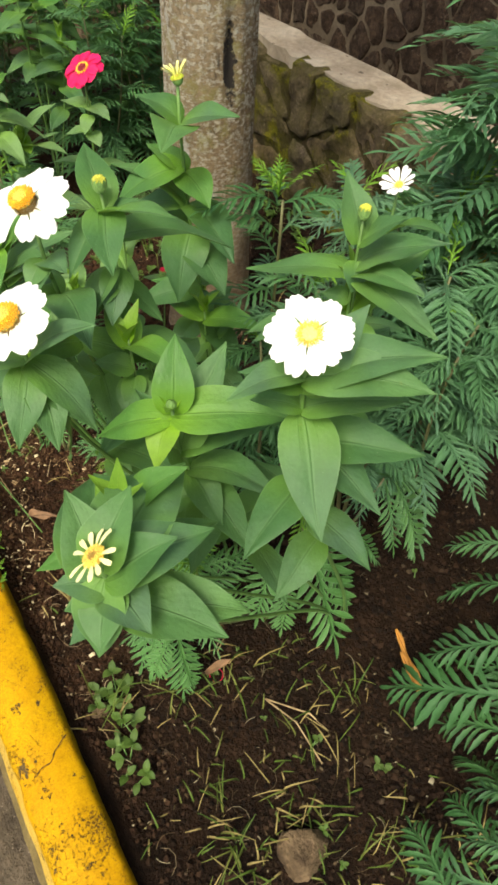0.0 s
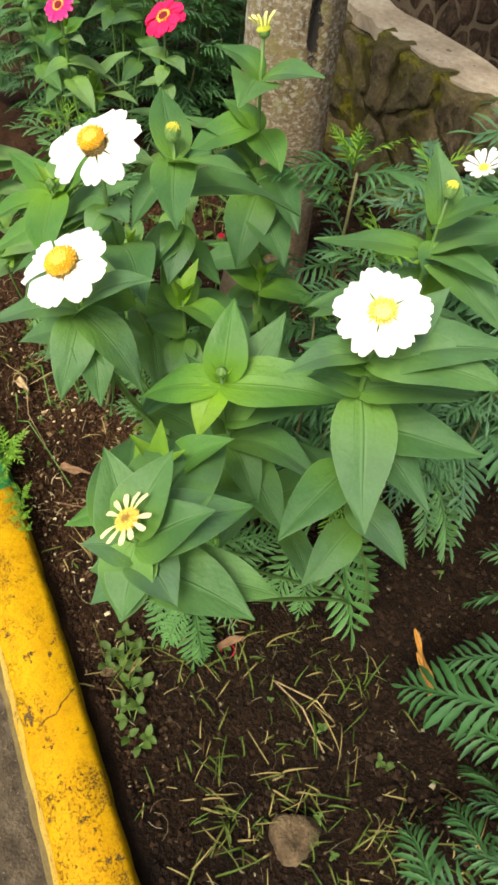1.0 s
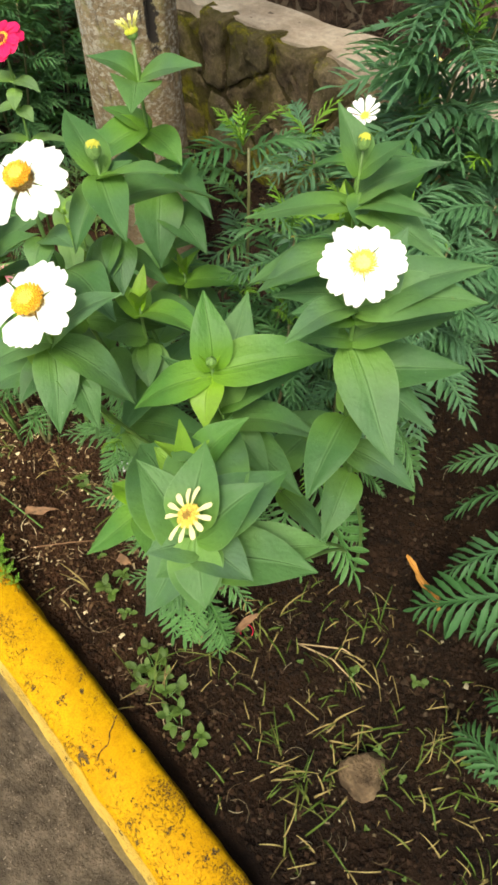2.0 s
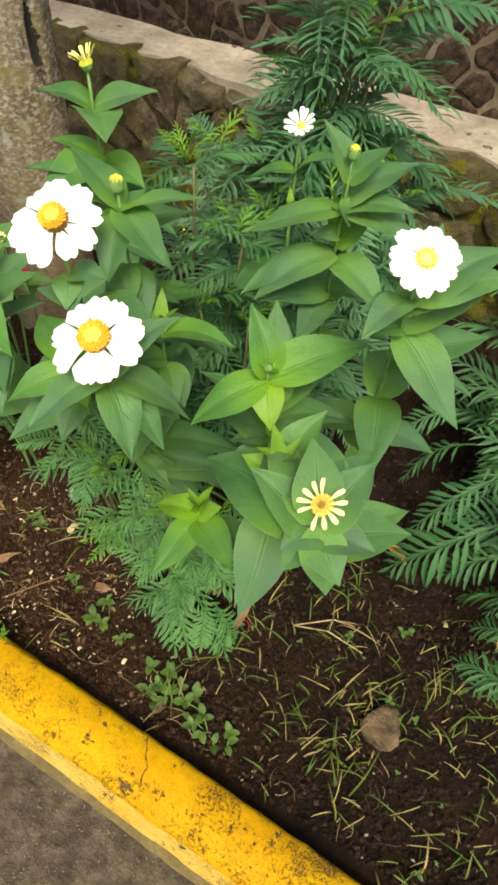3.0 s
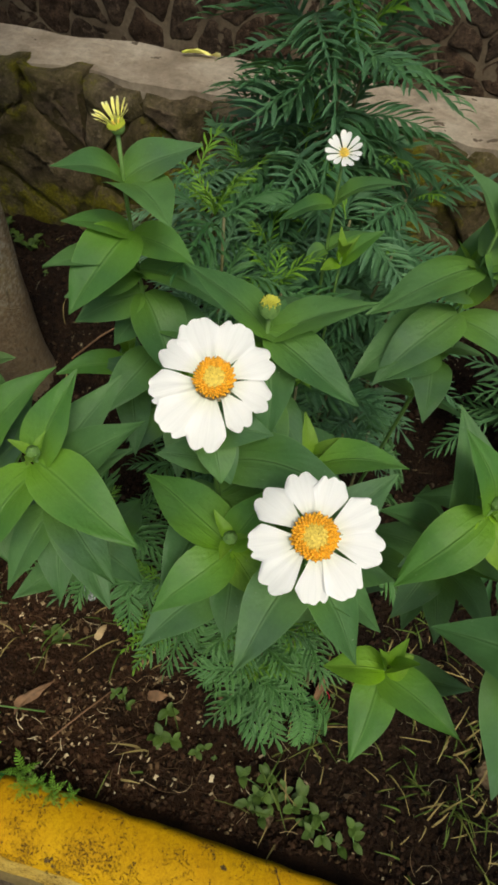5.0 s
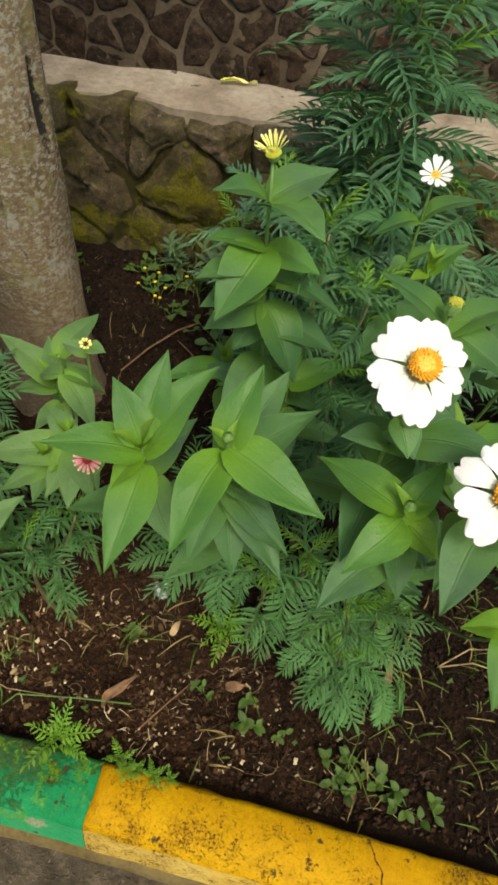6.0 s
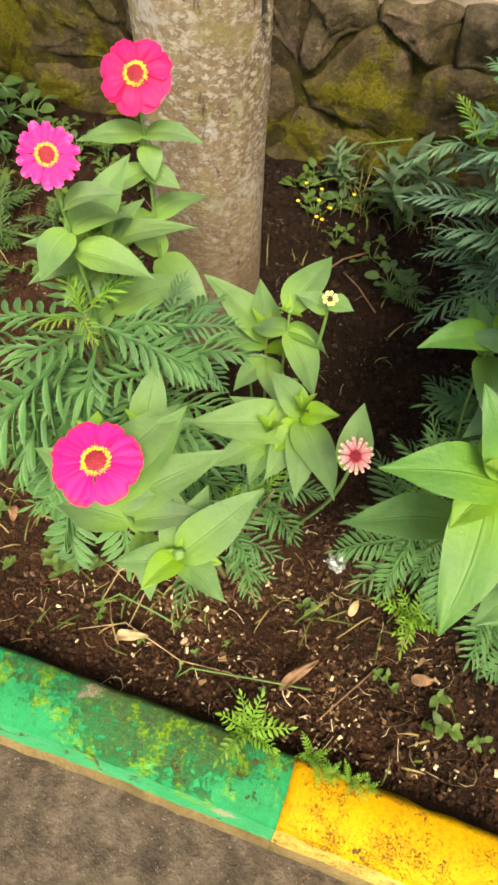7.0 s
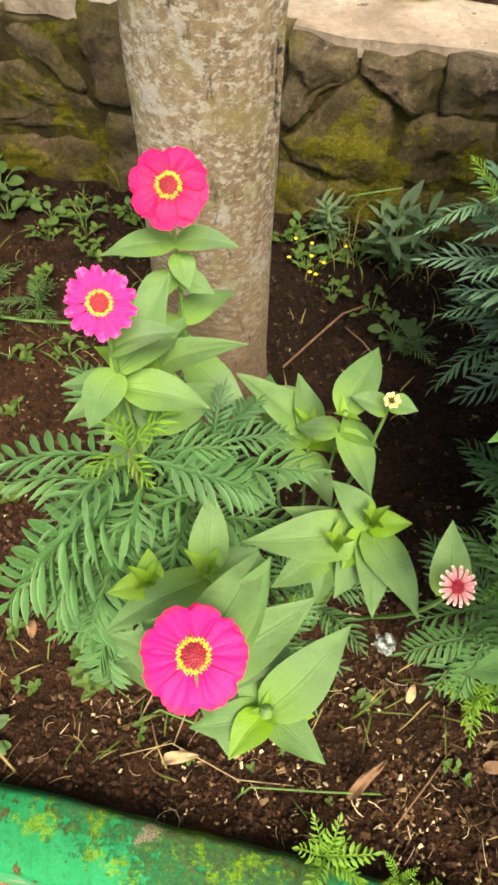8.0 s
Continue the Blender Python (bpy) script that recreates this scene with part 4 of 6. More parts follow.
FACES = {"tiny": (0.1, -0.5, 0.85), "white": (0.0, -0.42, 0.9), "ivory": (0.25, -0.4, 0.88), "small": (0.0, -0.5, 0.85), "pink": (0.08, -0.12, 1.0), "red": (0.12, -0.5, 0.8), "pinkthin": (0.3, -0.55, 0.75), "stripe": (0.2, -0.35, 0.9), "seed": (-0.32, -0.4, 0.85), "open": (-0.25, -0.12, 1.0)}


def zinnia(at, label):
    return thing("zinnia", (*at, soil_height(*at) - 0.01), label, "flower plant", "zinnias in the bed")


def branch(plant, kind, size, top, root, leaves, lower=1, face=None, sag=None):
    """One stem of a zinnia: from the root to its flower or bud, with its leaves as (drop below the top, heading, rise, length)."""
    r = random.Random(round(top[0] * 997) + round(top[1] * 331))
    o = plant.location
    T, R0 = Vector(top) - o, Vector((*root, 0.0)) - o

    def along(s):
        w = s * s * (3 - 2 * s)
        return Vector((R0.x + (T.x - R0.x) * w, R0.y + (T.y - R0.y) * w, R0.z + (T.z - R0.z) * s))

    def node(drop):
        return next((along(1 - k / 300) for k in range(300) if along(1 - k / 300).z <= T.z - drop), along(0))
    bm = bmesh.new()
    n = 14
    thin = 0.0014 if kind in ("bud", "tip", "ybud", "redbud") else 0.0018
    tube(bm, [along(k / n) for k in range(n + 1)], [0.003 + (thin - 0.003) * k / n for k in range(n + 1)], 7)
    part("stem", bm, M_STEM, plant)
    face = face or FACES.get(kind, (0, 0, 1))
    if kind in FACES:
        flower(plant, kind, size, T, face, r, sag)
    elif kind != "tip":
        bud(plant, kind, size, T, r)
    low = 0.02
    rows = list(leaves)
    if kind in ("tip", "bud"):
        a0 = r.uniform(0, 180)
        for k in range(4 if kind == "tip" else 3):
            bmt = bmesh.new()
            ln = r.uniform(0.03, 0.046) if kind == "tip" else r.uniform(0.018, 0.026)
            blade(bmt, along(1) - Vector((0, 0, 0.006)), a0 + (90 if kind == "tip" else 120) * k + r.uniform(-15, 15), r.uniform(52, 74) if kind == "tip" else r.uniform(25, 45), ln, ln * 0.33, 0.06, 0.6, 0, 7, 5, seed=r.random() * 9)
            part("leaf", bmt, M_YOUNG, plant, "bright young leaf")
    for drop, az, rise, length in rows:
        low = max(low, drop)
        young = drop <= 0.03 and kind in ("tip", "bud")
        bm = bmesh.new()
        blade(bm, node(drop), az, rise, length, min(0.056, (0.012 + length * (0.3 if length > 0.05 else 0.36)) * (1.35 if kind == "open" else 1.15 if kind == "seed" else 1.0)), r.uniform(0.05, 0.15), r.uniform(0.15, 0.42), r.uniform(-14, 14), seed=r.random() * 9)
        part("leaf", bm, (M_YOUNG if length < 0.05 else M_PALE if -0.7 < plant.location.x < 0 else M_FRESH) if young else M_PALE if -0.7 < plant.location.x < 0 else M_FRESH if kind == "open" and 0.09 < drop < 0.12 else M_LEAF, plant)
    z, a = low + 0.06, r.uniform(0, 360)
    for _ in range(lower if T.z > 0.5 else 0):
        for k in (0, 180):
            bm = bmesh.new()
            ln = r.uniform(0.065, 0.105)
            blade(bm, node(z), a + k + r.uniform(-18, 18), r.uniform(-35, 5), ln, ln * r.uniform(0.42, 0.5), r.uniform(0.06, 0.14), r.uniform(0.05, 0.25), r.uniform(-20, 20), seed=r.random() * 9)
            part("leaf", bm, M_PALE if -0.7 < plant.location.x < 0 else M_LEAF, plant)
        a += 90 + r.uniform(-12, 12)
        z += r.uniform(0.055, 0.075)


tree_trunk()
W_LABEL = "zinnia plant with white flowers and broad green leaves, in soil"
G_LABEL = "green zinnia plant with buds and broad pointed leaves, in soil"
P_LABEL = "zinnia plant with magenta flowers and broad light green leaves, in soil"
plant_a = zinnia((0.47, 0.45), W_LABEL)
plant_b = zinnia((0.34, 0.4), W_LABEL)
plant_c = zinnia((0.26, 0.37), W_LABEL)
plant_d = zinnia((0.14, 0.46), "tall zinnia with a half-open cream flower, in soil")
plant_e = zinnia((0.38, 0.5), G_LABEL)
plant_f = zinnia((0.28, 0.60), "thin zinnia with one small white flower, in soil")
plant_g = zinnia((0.11, 0.32), G_LABEL)
plant_h = zinnia((-0.24, 0.20), P_LABEL)
plant_i = zinnia((-0.33, 0.43), "zinnia plant with a red-pink flower before the tree trunk")
plant_j = zinnia((-0.365, 0.355), P_LABEL)
plant_k = zinnia((-0.17, 0.41), "small zinnia with a yellow bud and pale green leaves, in soil")
plant_l = zinnia((-0.12, 0.30), "small zinnia with a pink and cream striped flower, in soil")
plant_m = zinnia((-0.95, 0.40), G_LABEL)
plant_n = zinnia((-1.05, 0.62), G_LABEL)
branch(plant_a, "ivory", 0.054, (0.516, 0.240, 0.845), (0.48, 0.46), [(0.035, -111, -12, 0.052), (0.035, 38, 9, 0.083), (0.045, 51, 23, 0.091), (0.045, -132, 7, 0.044), (0.065, 48, 16, 0.074), (0.065, -131, 3, 0.036), (0.070, -25, -28, 0.090), (0.110, 41, 11, 0.089), (0.110, 13, -12, 0.077), (0.050, 93, 46, 0.070)], 3)
branch(plant_a, "bud", 0.008, (0.430, 0.188, 0.735), (0.46, 0.45), [(0.010, 143, 49, 0.063), (0.012, 52, 3, 0.098), (0.015, -135, -31, 0.079), (0.015, -55, -33, 0.043), (0.060, 115, 44, 0.100), (0.060, 66, 15, 0.090), (0.090, 39, -5, 0.090), (0.090, 2, -26, 0.060), (0.110, 9, -20, 0.086), (0.100, -169, 39, 0.091), (0.120, -157, -11, 0.039), (0.140, -120, -19, 0.063), (0.160, -78, -19, 0.068), (0.130, 174, 8, 0.070), (0.150, -44, -8, 0.077)], 2)
branch(plant_a, "seed", 0.037, (0.527, 0.080, 0.751), (0.47, 0.45), [(0.030, 82, 5, 0.078), (0.030, 124, -11, 0.123), (0.030, -43, -53, 0.058), (0.045, 162, -16, 0.126), (0.040, -115, 12, 0.035), (0.050, 179, 36, 0.074), (0.060, 37, -7, 0.082), (0.080, 51, 1, 0.090), (0.050, -106, -19, 0.036), (0.045, 8, 5, 0.046), (0.020, 126, 31, 0.058), (0.030, 69, 35, 0.060), (0.040, -36, -20, 0.043)], 0)
branch(plant_a, "tip", 0.010, (0.478, 0.118, 0.715), (0.47, 0.45), [(0.010, 73, 37, 0.063), (0.020, -168, 34, 0.037)], 1)
branch(plant_b, "tip", 0.010, (0.404, 0.117, 0.585), (0.36, 0.39), [(0.010, -173, -13, 0.049), (0.020, -101, -16, 0.072), (0.020, -32, 10, 0.072), (0.010, 35, 27, 0.026), (0.060, 1, 23, 0.083)], 0)
branch(plant_b, "white", 0.075, (0.318, 0.113, 0.769), (0.34, 0.41), [(0.040, 23, -34, 0.083), (0.040, -111, -11, 0.076), (0.045, -39, -35, 0.071), (0.060, -11, -28, 0.068), (0.045, 51, 38, 0.081), (0.050, 70, -86, 0.127), (0.060, 28, -32, 0.066), (0.050, -58, -34, 0.024)], 0)
branch(plant_b, "bud", 0.009, (0.268, 0.128, 0.713), (0.33, 0.40), [(0.010, 150, -6, 0.087), (0.020, -129, -15, 0.065), (0.020, -38, -11, 0.039), (0.012, 59, 32, 0.052), (0.050, -79, -19, 0.052), (0.060, -129, -22, 0.086), (0.200, -7, -24, 0.054), (0.220, 24, -2, 0.099), (0.260, -7, -20, 0.077), (0.180, 27, 2, 0.136), (0.240, 16, -4, 0.138)], 0)
branch(plant_c, "white", 0.076, (0.244, 0.168, 0.812), (0.25, 0.37), [(0.050, -50, -35, 0.033), (0.050, 8, 11, 0.038), (0.050, -64, -30, 0.031), (0.090, -162, 20, 0.042), (0.090, -7, 9, 0.102), (0.070, -89, -24, 0.010)], 2, (0.1, -0.4, 0.9), -25)
branch(plant_c, "ybud", 0.0115, (0.262, 0.224, 0.825), (0.27, 0.38), [(0.020, -22, -15, 0.072), (0.025, 27, 15, 0.076), (0.030, -72, -37, 0.061), (0.020, 166, 26, 0.065), (0.050, 87, -21, 0.136), (0.080, -36, -31, 0.056), (0.080, -68, -39, 0.068), (0.030, -136, 39, 0.028), (0.035, 82, 27, 0.035), (0.090, -75, -32, 0.065), (0.100, 30, -33, 0.052)], 2)
branch(plant_c, "tip", 0.010, (0.307, 0.211, 0.700), (0.28, 0.36), [(0.010, 11, 8, 0.074), (0.012, 169, 28, 0.062), (0.050, -28, -41, 0.049), (0.050, -40, -23, 0.046), (0.040, -121, 14, 0.039)], 1)
branch(plant_d, "open", 0.042, (0.102, 0.391, 0.820), (0.14, 0.46), [(0.045, -149, 19, 0.060), (0.045, 36, 16, 0.073), (0.050, -44, 9, 0.085), (0.095, -113, -26, 0.095), (0.100, -164, 12, 0.063), (0.100, -2, -16, 0.062), (0.140, 5, -21, 0.099), (0.140, -144, -11, 0.075), (0.170, -142, -13, 0.074), (0.150, -129, 29, 0.104), (0.170, -45, -42, 0.098), (0.200, -6, -12, 0.091), (0.200, -127, -27, 0.049)], 3)
branch(plant_d, "tip", 0.008, (0.06, 0.44, 0.5), (0.12, 0.46), [(0.02, -150, 5, 0.09), (0.02, 20, 0, 0.1), (0.05, -70, -20, 0.1), (0.05, 110, 10, 0.08), (0.09, -20, -15, 0.1)], 0)
branch(plant_d, "tip", 0.008, (0.15, 0.39, 0.55), (0.15, 0.45), [(0.02, -170, -5, 0.09), (0.02, 35, 5, 0.09), (0.06, -80, -25, 0.09), (0.06, 120, -5, 0.09), (0.1, 10, -15, 0.1)], 0)
branch(plant_e, "ybud", 0.0105, (0.404, 0.388, 0.823), (0.38, 0.50), [(0.030, 166, 50, 0.059), (0.030, 41, 43, 0.048), (0.060, -144, -13, 0.102), (0.045, -40, -52, 0.027), (0.060, 16, 9, 0.069), (0.060, 18, -16, 0.094), (0.050, 48, 22, 0.082), (0.110, -131, -26, 0.099), (0.120, -141, -23, 0.109), (0.120, -25, -13, 0.086), (0.090, -138, 5, 0.026)], 2)
branch(plant_e, "tip", 0.010, (0.400, 0.400, 0.745), (0.38, 0.50), [(0.030, 69, 43, 0.097), (0.030, 154, 53, 0.037)], 1)
branch(plant_f, "small", 0.043, (0.268, 0.584, 0.726), (0.28, 0.60), [(0.060, 16, 19, 0.085), (0.060, -154, -13, 0.065), (0.120, 21, 20, 0.064), (0.120, -147, -23, 0.029)], 0)
branch(plant_f, "tip", 0.010, (0.290, 0.531, 0.640), (0.28, 0.60), [(0.010, 35, 35, 0.059), (0.010, -154, -16, 0.023)], 1)
branch(plant_g, "bud", 0.009, (0.122, 0.151, 0.718), (0.13, 0.31), [(0.010, -23, -9, 0.095), (0.015, 74, 42, 0.074), (0.020, -108, -22, 0.091), (0.050, 66, 33, 0.100), (0.060, 42, 17, 0.070), (0.060, -24, -6, 0.044), (0.070, -37, -9, 0.083), (0.050, 30, 37, 0.097), (0.090, -71, -22, 0.073), (0.080, -44, -17, 0.092), (0.080, -105, -22, 0.075)], 2)
branch(plant_g, "tip", 0.011, (0.041, 0.170, 0.655), (0.09, 0.32), [(0.010, -161, 15, 0.090), (0.000, 135, 42, 0.065), (0.015, 86, 43, 0.098), (0.015, 54, 33, 0.107), (0.030, -95, -21, 0.104), (0.050, -51, -26, 0.074), (0.015, -124, -24, 0.043), (0.050, 78, 34, 0.106), (0.040, 53, 27, 0.069)], 1)
branch(plant_h, "pink", 0.071, (-0.237, 0.115, 0.600), (-0.25, 0.20), [(0.040, 76, -8, 0.102), (0.050, 175, 17, 0.068), (0.070, 68, 19, 0.100), (0.080, 26, 4, 0.037), (0.080, 155, 16, 0.060), (0.100, 43, 15, 0.108)], 2)
branch(plant_h, "bud", 0.012, (-0.183, 0.114, 0.443), (-0.22, 0.19), [(0.010, 54, 17, 0.105), (0.010, -27, 3, 0.063), (0.010, -119, -2, 0.048), (0.020, -158, 3, 0.067), (0.012, 8, 6, 0.042), (0.020, 118, 14, 0.076), (0.030, 90, 15, 0.082)], 2)
branch(plant_h, "tip", 0.010, (-0.259, 0.217, 0.460), (-0.26, 0.22), [(0.000, 101, 26, 0.076), (0.010, 38, 11, 0.054), (0.020, -138, 3, 0.105), (0.030, -119, -7, 0.055), (0.030, -9, -5, 0.041)], 1)
branch(plant_h, "tip", 0.009, (-0.310, 0.199, 0.450), (-0.27, 0.20), [(0.010, 109, 22, 0.035), (0.010, -155, 8, 0.041)], 1)
branch(plant_i, "red", 0.070, (-0.346, 0.467, 0.671), (-0.33, 0.43), [(0.060, -161, -6, 0.071), (0.060, 11, -2, 0.060), (0.070, -51, -43, 0.035), (0.100, -134, -17, 0.063), (0.100, -4, -18, 0.038)], 2)
branch(plant_j, "pinkthin", 0.05, (-0.344, 0.302, 0.702), (-0.37, 0.35), [(0.05, 20, 15, 0.055), (0.075, 70, -25, 0.08), (0.075, -110, -30, 0.05), (0.1, 10, -20, 0.075), (0.1, 190, 0, 0.05)], 0)
branch(plant_j, "tip", 0.011, (-0.348, 0.342, 0.580), (-0.36, 0.36), [(0.010, 24, 11, 0.103), (0.005, -4, 5, 0.041), (0.010, 171, 30, 0.046), (0.030, -113, -19, 0.058), (0.030, -139, -1, 0.076), (0.000, 75, 40, 0.086), (0.040, -71, -32, 0.037), (0.020, 60, 31, 0.072)], 1)
branch(plant_k, "tiny", 0.018, (-0.120, 0.402, 0.518), (-0.17, 0.40), [(0.006, -7, 5, 0.028), (0.02, 170, 10, 0.04)], 0)
branch(plant_k, "bud", 0.006, (-0.160, 0.396, 0.492), (-0.17, 0.40), [(0.004, 75, 6, 0.092), (0.035, -35, -48, 0.09), (0.035, 20, -44, 0.075), (0.035, 165, -30, 0.055)], 0)
branch(plant_k, "tip", 0.010, (-0.190, 0.420, 0.410), (-0.17, 0.40), [(0.010, 159, 23, 0.111), (0.010, 117, 35, 0.074), (0.020, -167, -2, 0.065), (0.030, -5, 1, 0.044), (0.050, -54, -20, 0.071), (0.050, -121, -22, 0.059)], 0)
branch(plant_l, "tip", 0.010, (-0.115, 0.305, 0.445), (-0.13, 0.31), [(0.010, 143, 16, 0.061), (0.010, 10, 16, 0.042), (0.020, -52, -6, 0.098), (0.020, -115, -21, 0.047), (0.040, -166, -1, 0.127), (0.040, -108, -19, 0.070), (0.050, 170, 6, 0.091), (0.030, -76, -15, 0.083)], 0)
branch(plant_l, "tip", 0.009, (-0.147, 0.287, 0.420), (-0.13, 0.31), [(0.030, -140, -11, 0.072), (0.030, -95, -17, 0.055)], 0)
branch(plant_l, "stripe", 0.034, (-0.051, 0.228, 0.520), (-0.10, 0.31), [(0.030, 94, 26, 0.066)], 0)
branch(plant_k, "redbud", 0.017, (-0.258, 0.54, 0.3), (-0.22, 0.5), [(0.020, -149, -10, 0.052), (0.02, 20, 10, 0.06), (0.05, 100, 5, 0.07), (0.05, -70, 5, 0.07)], 0)
for top, az in (((-0.93, 0.38, 0.56), 10), ((-0.99, 0.43, 0.5), 70), ((-0.9, 0.45, 0.47), 130)):
    branch(plant_m, "tip", 0.01, top, (-0.95, 0.4), [(0.02 + 0.05 * (k // 2), az + 180 * (k % 2) + 90 * (k // 2), 5 - 4 * k, 0.085 + 0.006 * k) for k in range(6)])
for top, az in (((-1.03, 0.6, 0.62), 40), ((-1.1, 0.66, 0.55), 100), ((-1.0, 0.68, 0.5), 0)):
    branch(plant_n, "tip", 0.01, top, (-1.05, 0.62), [(0.02 + 0.05 * (k // 2), az + 180 * (k % 2) + 90 * (k // 2), 5 - 4 * k, 0.09 + 0.006 * k) for k in range(6)])

# a thicket further along the bed
r_far = random.Random(9)
for x, y, tops in ((-1.22, 0.5, 5), (-1.38, 0.72, 5), (-1.62, 0.6, 5), (-1.75, 0.92, 5), (-1.3, 1.0, 4)):
    bush = zinnia((x, y), G_LABEL)
    for k in range(tops):
        top = (x + r_far.uniform(-0.16, 0.16), y + r_far.uniform(-0.14, 0.14), r_far.uniform(0.48, 0.82))
        az = r_far.uniform(0, 180)
        branch(bush, "tip" if k % 2 else "bud", 0.012, top, (x, y), [(0.015 + 0.05 * (q // 2), az + 180 * (q % 2) + 90 * (q // 2) + r_far.uniform(-20, 20), 18 - 6 * q + r_far.uniform(-12, 12), r_far.uniform(0.07, 0.115)) for q in range(8)], 3)


# ---------------------------------------------------------------- marigolds
def frond_mesh(seed, mat, pairs=7, droop=0.25, spread=58, wide=0.084, reach=0.3, limp=1.0):
    """A feathered leaf one unit long: a grooved rib from which narrow toothed leaflets grow in pairs, one at its end; all one surface."""
    r = random.Random(seed)
    bm = bmesh.new()
    uv = bm.loops.layers.uv.verify()

    def spine(s):
        return Vector((s, 0.04 * math.sin(seed + s * 2) * s, 0.16 * min(1.0, 0.3 + limp) * math.sin(s * 2.2) - droop * s * s))

    def leaflet(root, at, az, length, tilt):
        d = Vector((math.cos(az), math.sin(az), tilt)).normalized()
        side = Vector((-math.sin(az), math.cos(az), 0.0))
        up = d.cross(side)
        side = (side + up * r.uniform(-0.45, 0.45)).normalized()
        up = d.cross(side)
        rows = [root]
        for i in range(1, 9):
            s = i / 8
            w = length * wide * (math.sin(math.pi * s ** 1.02) ** 0.9 + 0.03 if s < 1 else 0.02) * (1.0 if i % 2 else 1 - 0.2 * min(1.0, 0.15 + limp)) + 0.0006
            c = at + d * length * s - up * (0.18 * limp * length * s * s) + up * 0.05 * limp * length * math.sin(s * 3)
            rows.append([bm.verts.new(q) for q in (c - side * w + up * 0.6 * w, c, c + side * w + up * 0.6 * w)])
        for i, (r0, r1) in enumerate(zip(rows, rows[1:])):
            for j in range(2):
                f = bm.faces.new((r0[j], r0[j + 1], r1[j + 1], r1[j]))
                for loop, (u, v) in zip(f.loops, ((j, i), (j + 1, i), (j + 1, i + 1), (j, i + 1))):
                    loop[uv].uv = (u / 2, v / 8)
    stations, places = [], []
    for k in range(pairs):
        s = 0.2 + 0.72 * k / (pairs - 1)
        places.append((len(stations), s))
        stations += [s - 0.011, s, s + 0.011]
    stations = [0.0, 0.1] + stations + [0.97]
    rib = []
    for s in stations:
        w = 0.013 * (1 - 0.6 * s)
        c = spine(s)
        rib.append([bm.verts.new(c + Vector((0, w * q, 0.5 * w if q else -0.6 * w))) for q in (-1, 0, 1)])
    for r0, r1 in zip(rib, rib[1:]):
        for j in range(2):
            f = bm.faces.new((r0[j], r0[j + 1], r1[j + 1], r1[j]))
            for loop in f.loops:
                loop[uv].uv = (0.5, 0.5)
    for k, (i, s) in enumerate(places):
        i += 2
        ln = reach * (0.62 + 0.6 * math.sin(math.pi * (0.15 + 0.75 * (k / (pairs - 1)))) - 0.25 * k / pairs)
        for sg, col in ((1, 2), (-1, 0)):
            root = [rib[i + q * sg][col] for q in (1, 0, -1)]
            leaflet(root, spine(s), sg * radians(spread - 22 * k / pairs + r.uniform(-6, 6)), ln * r.uniform(0.9, 1.1), r.uniform(-0.25, 0.2) * limp - droop * s * limp)
    leaflet(rib[-1], spine(0.97), r.uniform(-0.15, 0.15), 0.2, -droop * 1.3)
    return mesh_of("frond", bm, mat)


FRONDS = [frond_mesh(k, M_FROND, 8 + k % 3, 0.2 + 0.09 * (k % 4)) for k in range(8)]
PALE_FRONDS = [frond_mesh(k + 40, M_FRONDP, 7 + k % 3, 0.1 + 0.08 * (k % 4)) for k in range(6)]
BLUE_FRONDS = [frond_mesh(k + 60, M_FRONDB, 9 + k % 2, 0.4 + 0.1 * (k % 4), 60) for k in range(6)]
FERN_FRONDS = [frond_mesh(k + 90, M_FRONDY, 7, 0.1 + 0.12 * k, 72, 0.19, 0.22) for k in range(3)]
OLIVE_FRONDS = [frond_mesh(k + 80, M_OLIVE, 8, 0.15 + 0.1 * k, 55) for k in range(3)]
BROAD_FRONDS = [frond_mesh(k + 110, M_FRONDP, 9 + k % 2, 0.04 + 0.05 * k, 60, 0.098, 0.255, 0.12) for k in range(4)]
DARK_FRONDS = [frond_mesh(k + 130, M_FRONDD, 11 + k % 2, 0.3 + 0.08 * k, 60, 0.08, 0.29, 0.6) for k in range(6)]
YOUNG_FRONDS = [frond_mesh(k + 20, M_FRONDY, 6 + k % 2, 0.0 + 0.08 * k, 50) for k in range(3)]


def put_frond(plant, at, az, rise, length, young=False, roll=0.0, r=random, pale=False):
    ob = part("frond", r.choice(YOUNG_FRONDS if young else {True: PALE_FRONDS, False: FRONDS, 3: OLIVE_FRONDS, 4: FERN_FRONDS, 5: DARK_FRONDS}.get(pale, BLUE_FRONDS)), None, plant, "bright young frond" if young else "")
    ob.matrix_local = Matrix.Translation(at) @ Matrix.Rotation(radians(az), 4, "Z") @ Matrix.Rotation(radians(-rise), 4, "Y") @ Matrix.Rotation(radians(roll), 4, "X") @ Matrix.Scale(length, 4)
    return ob


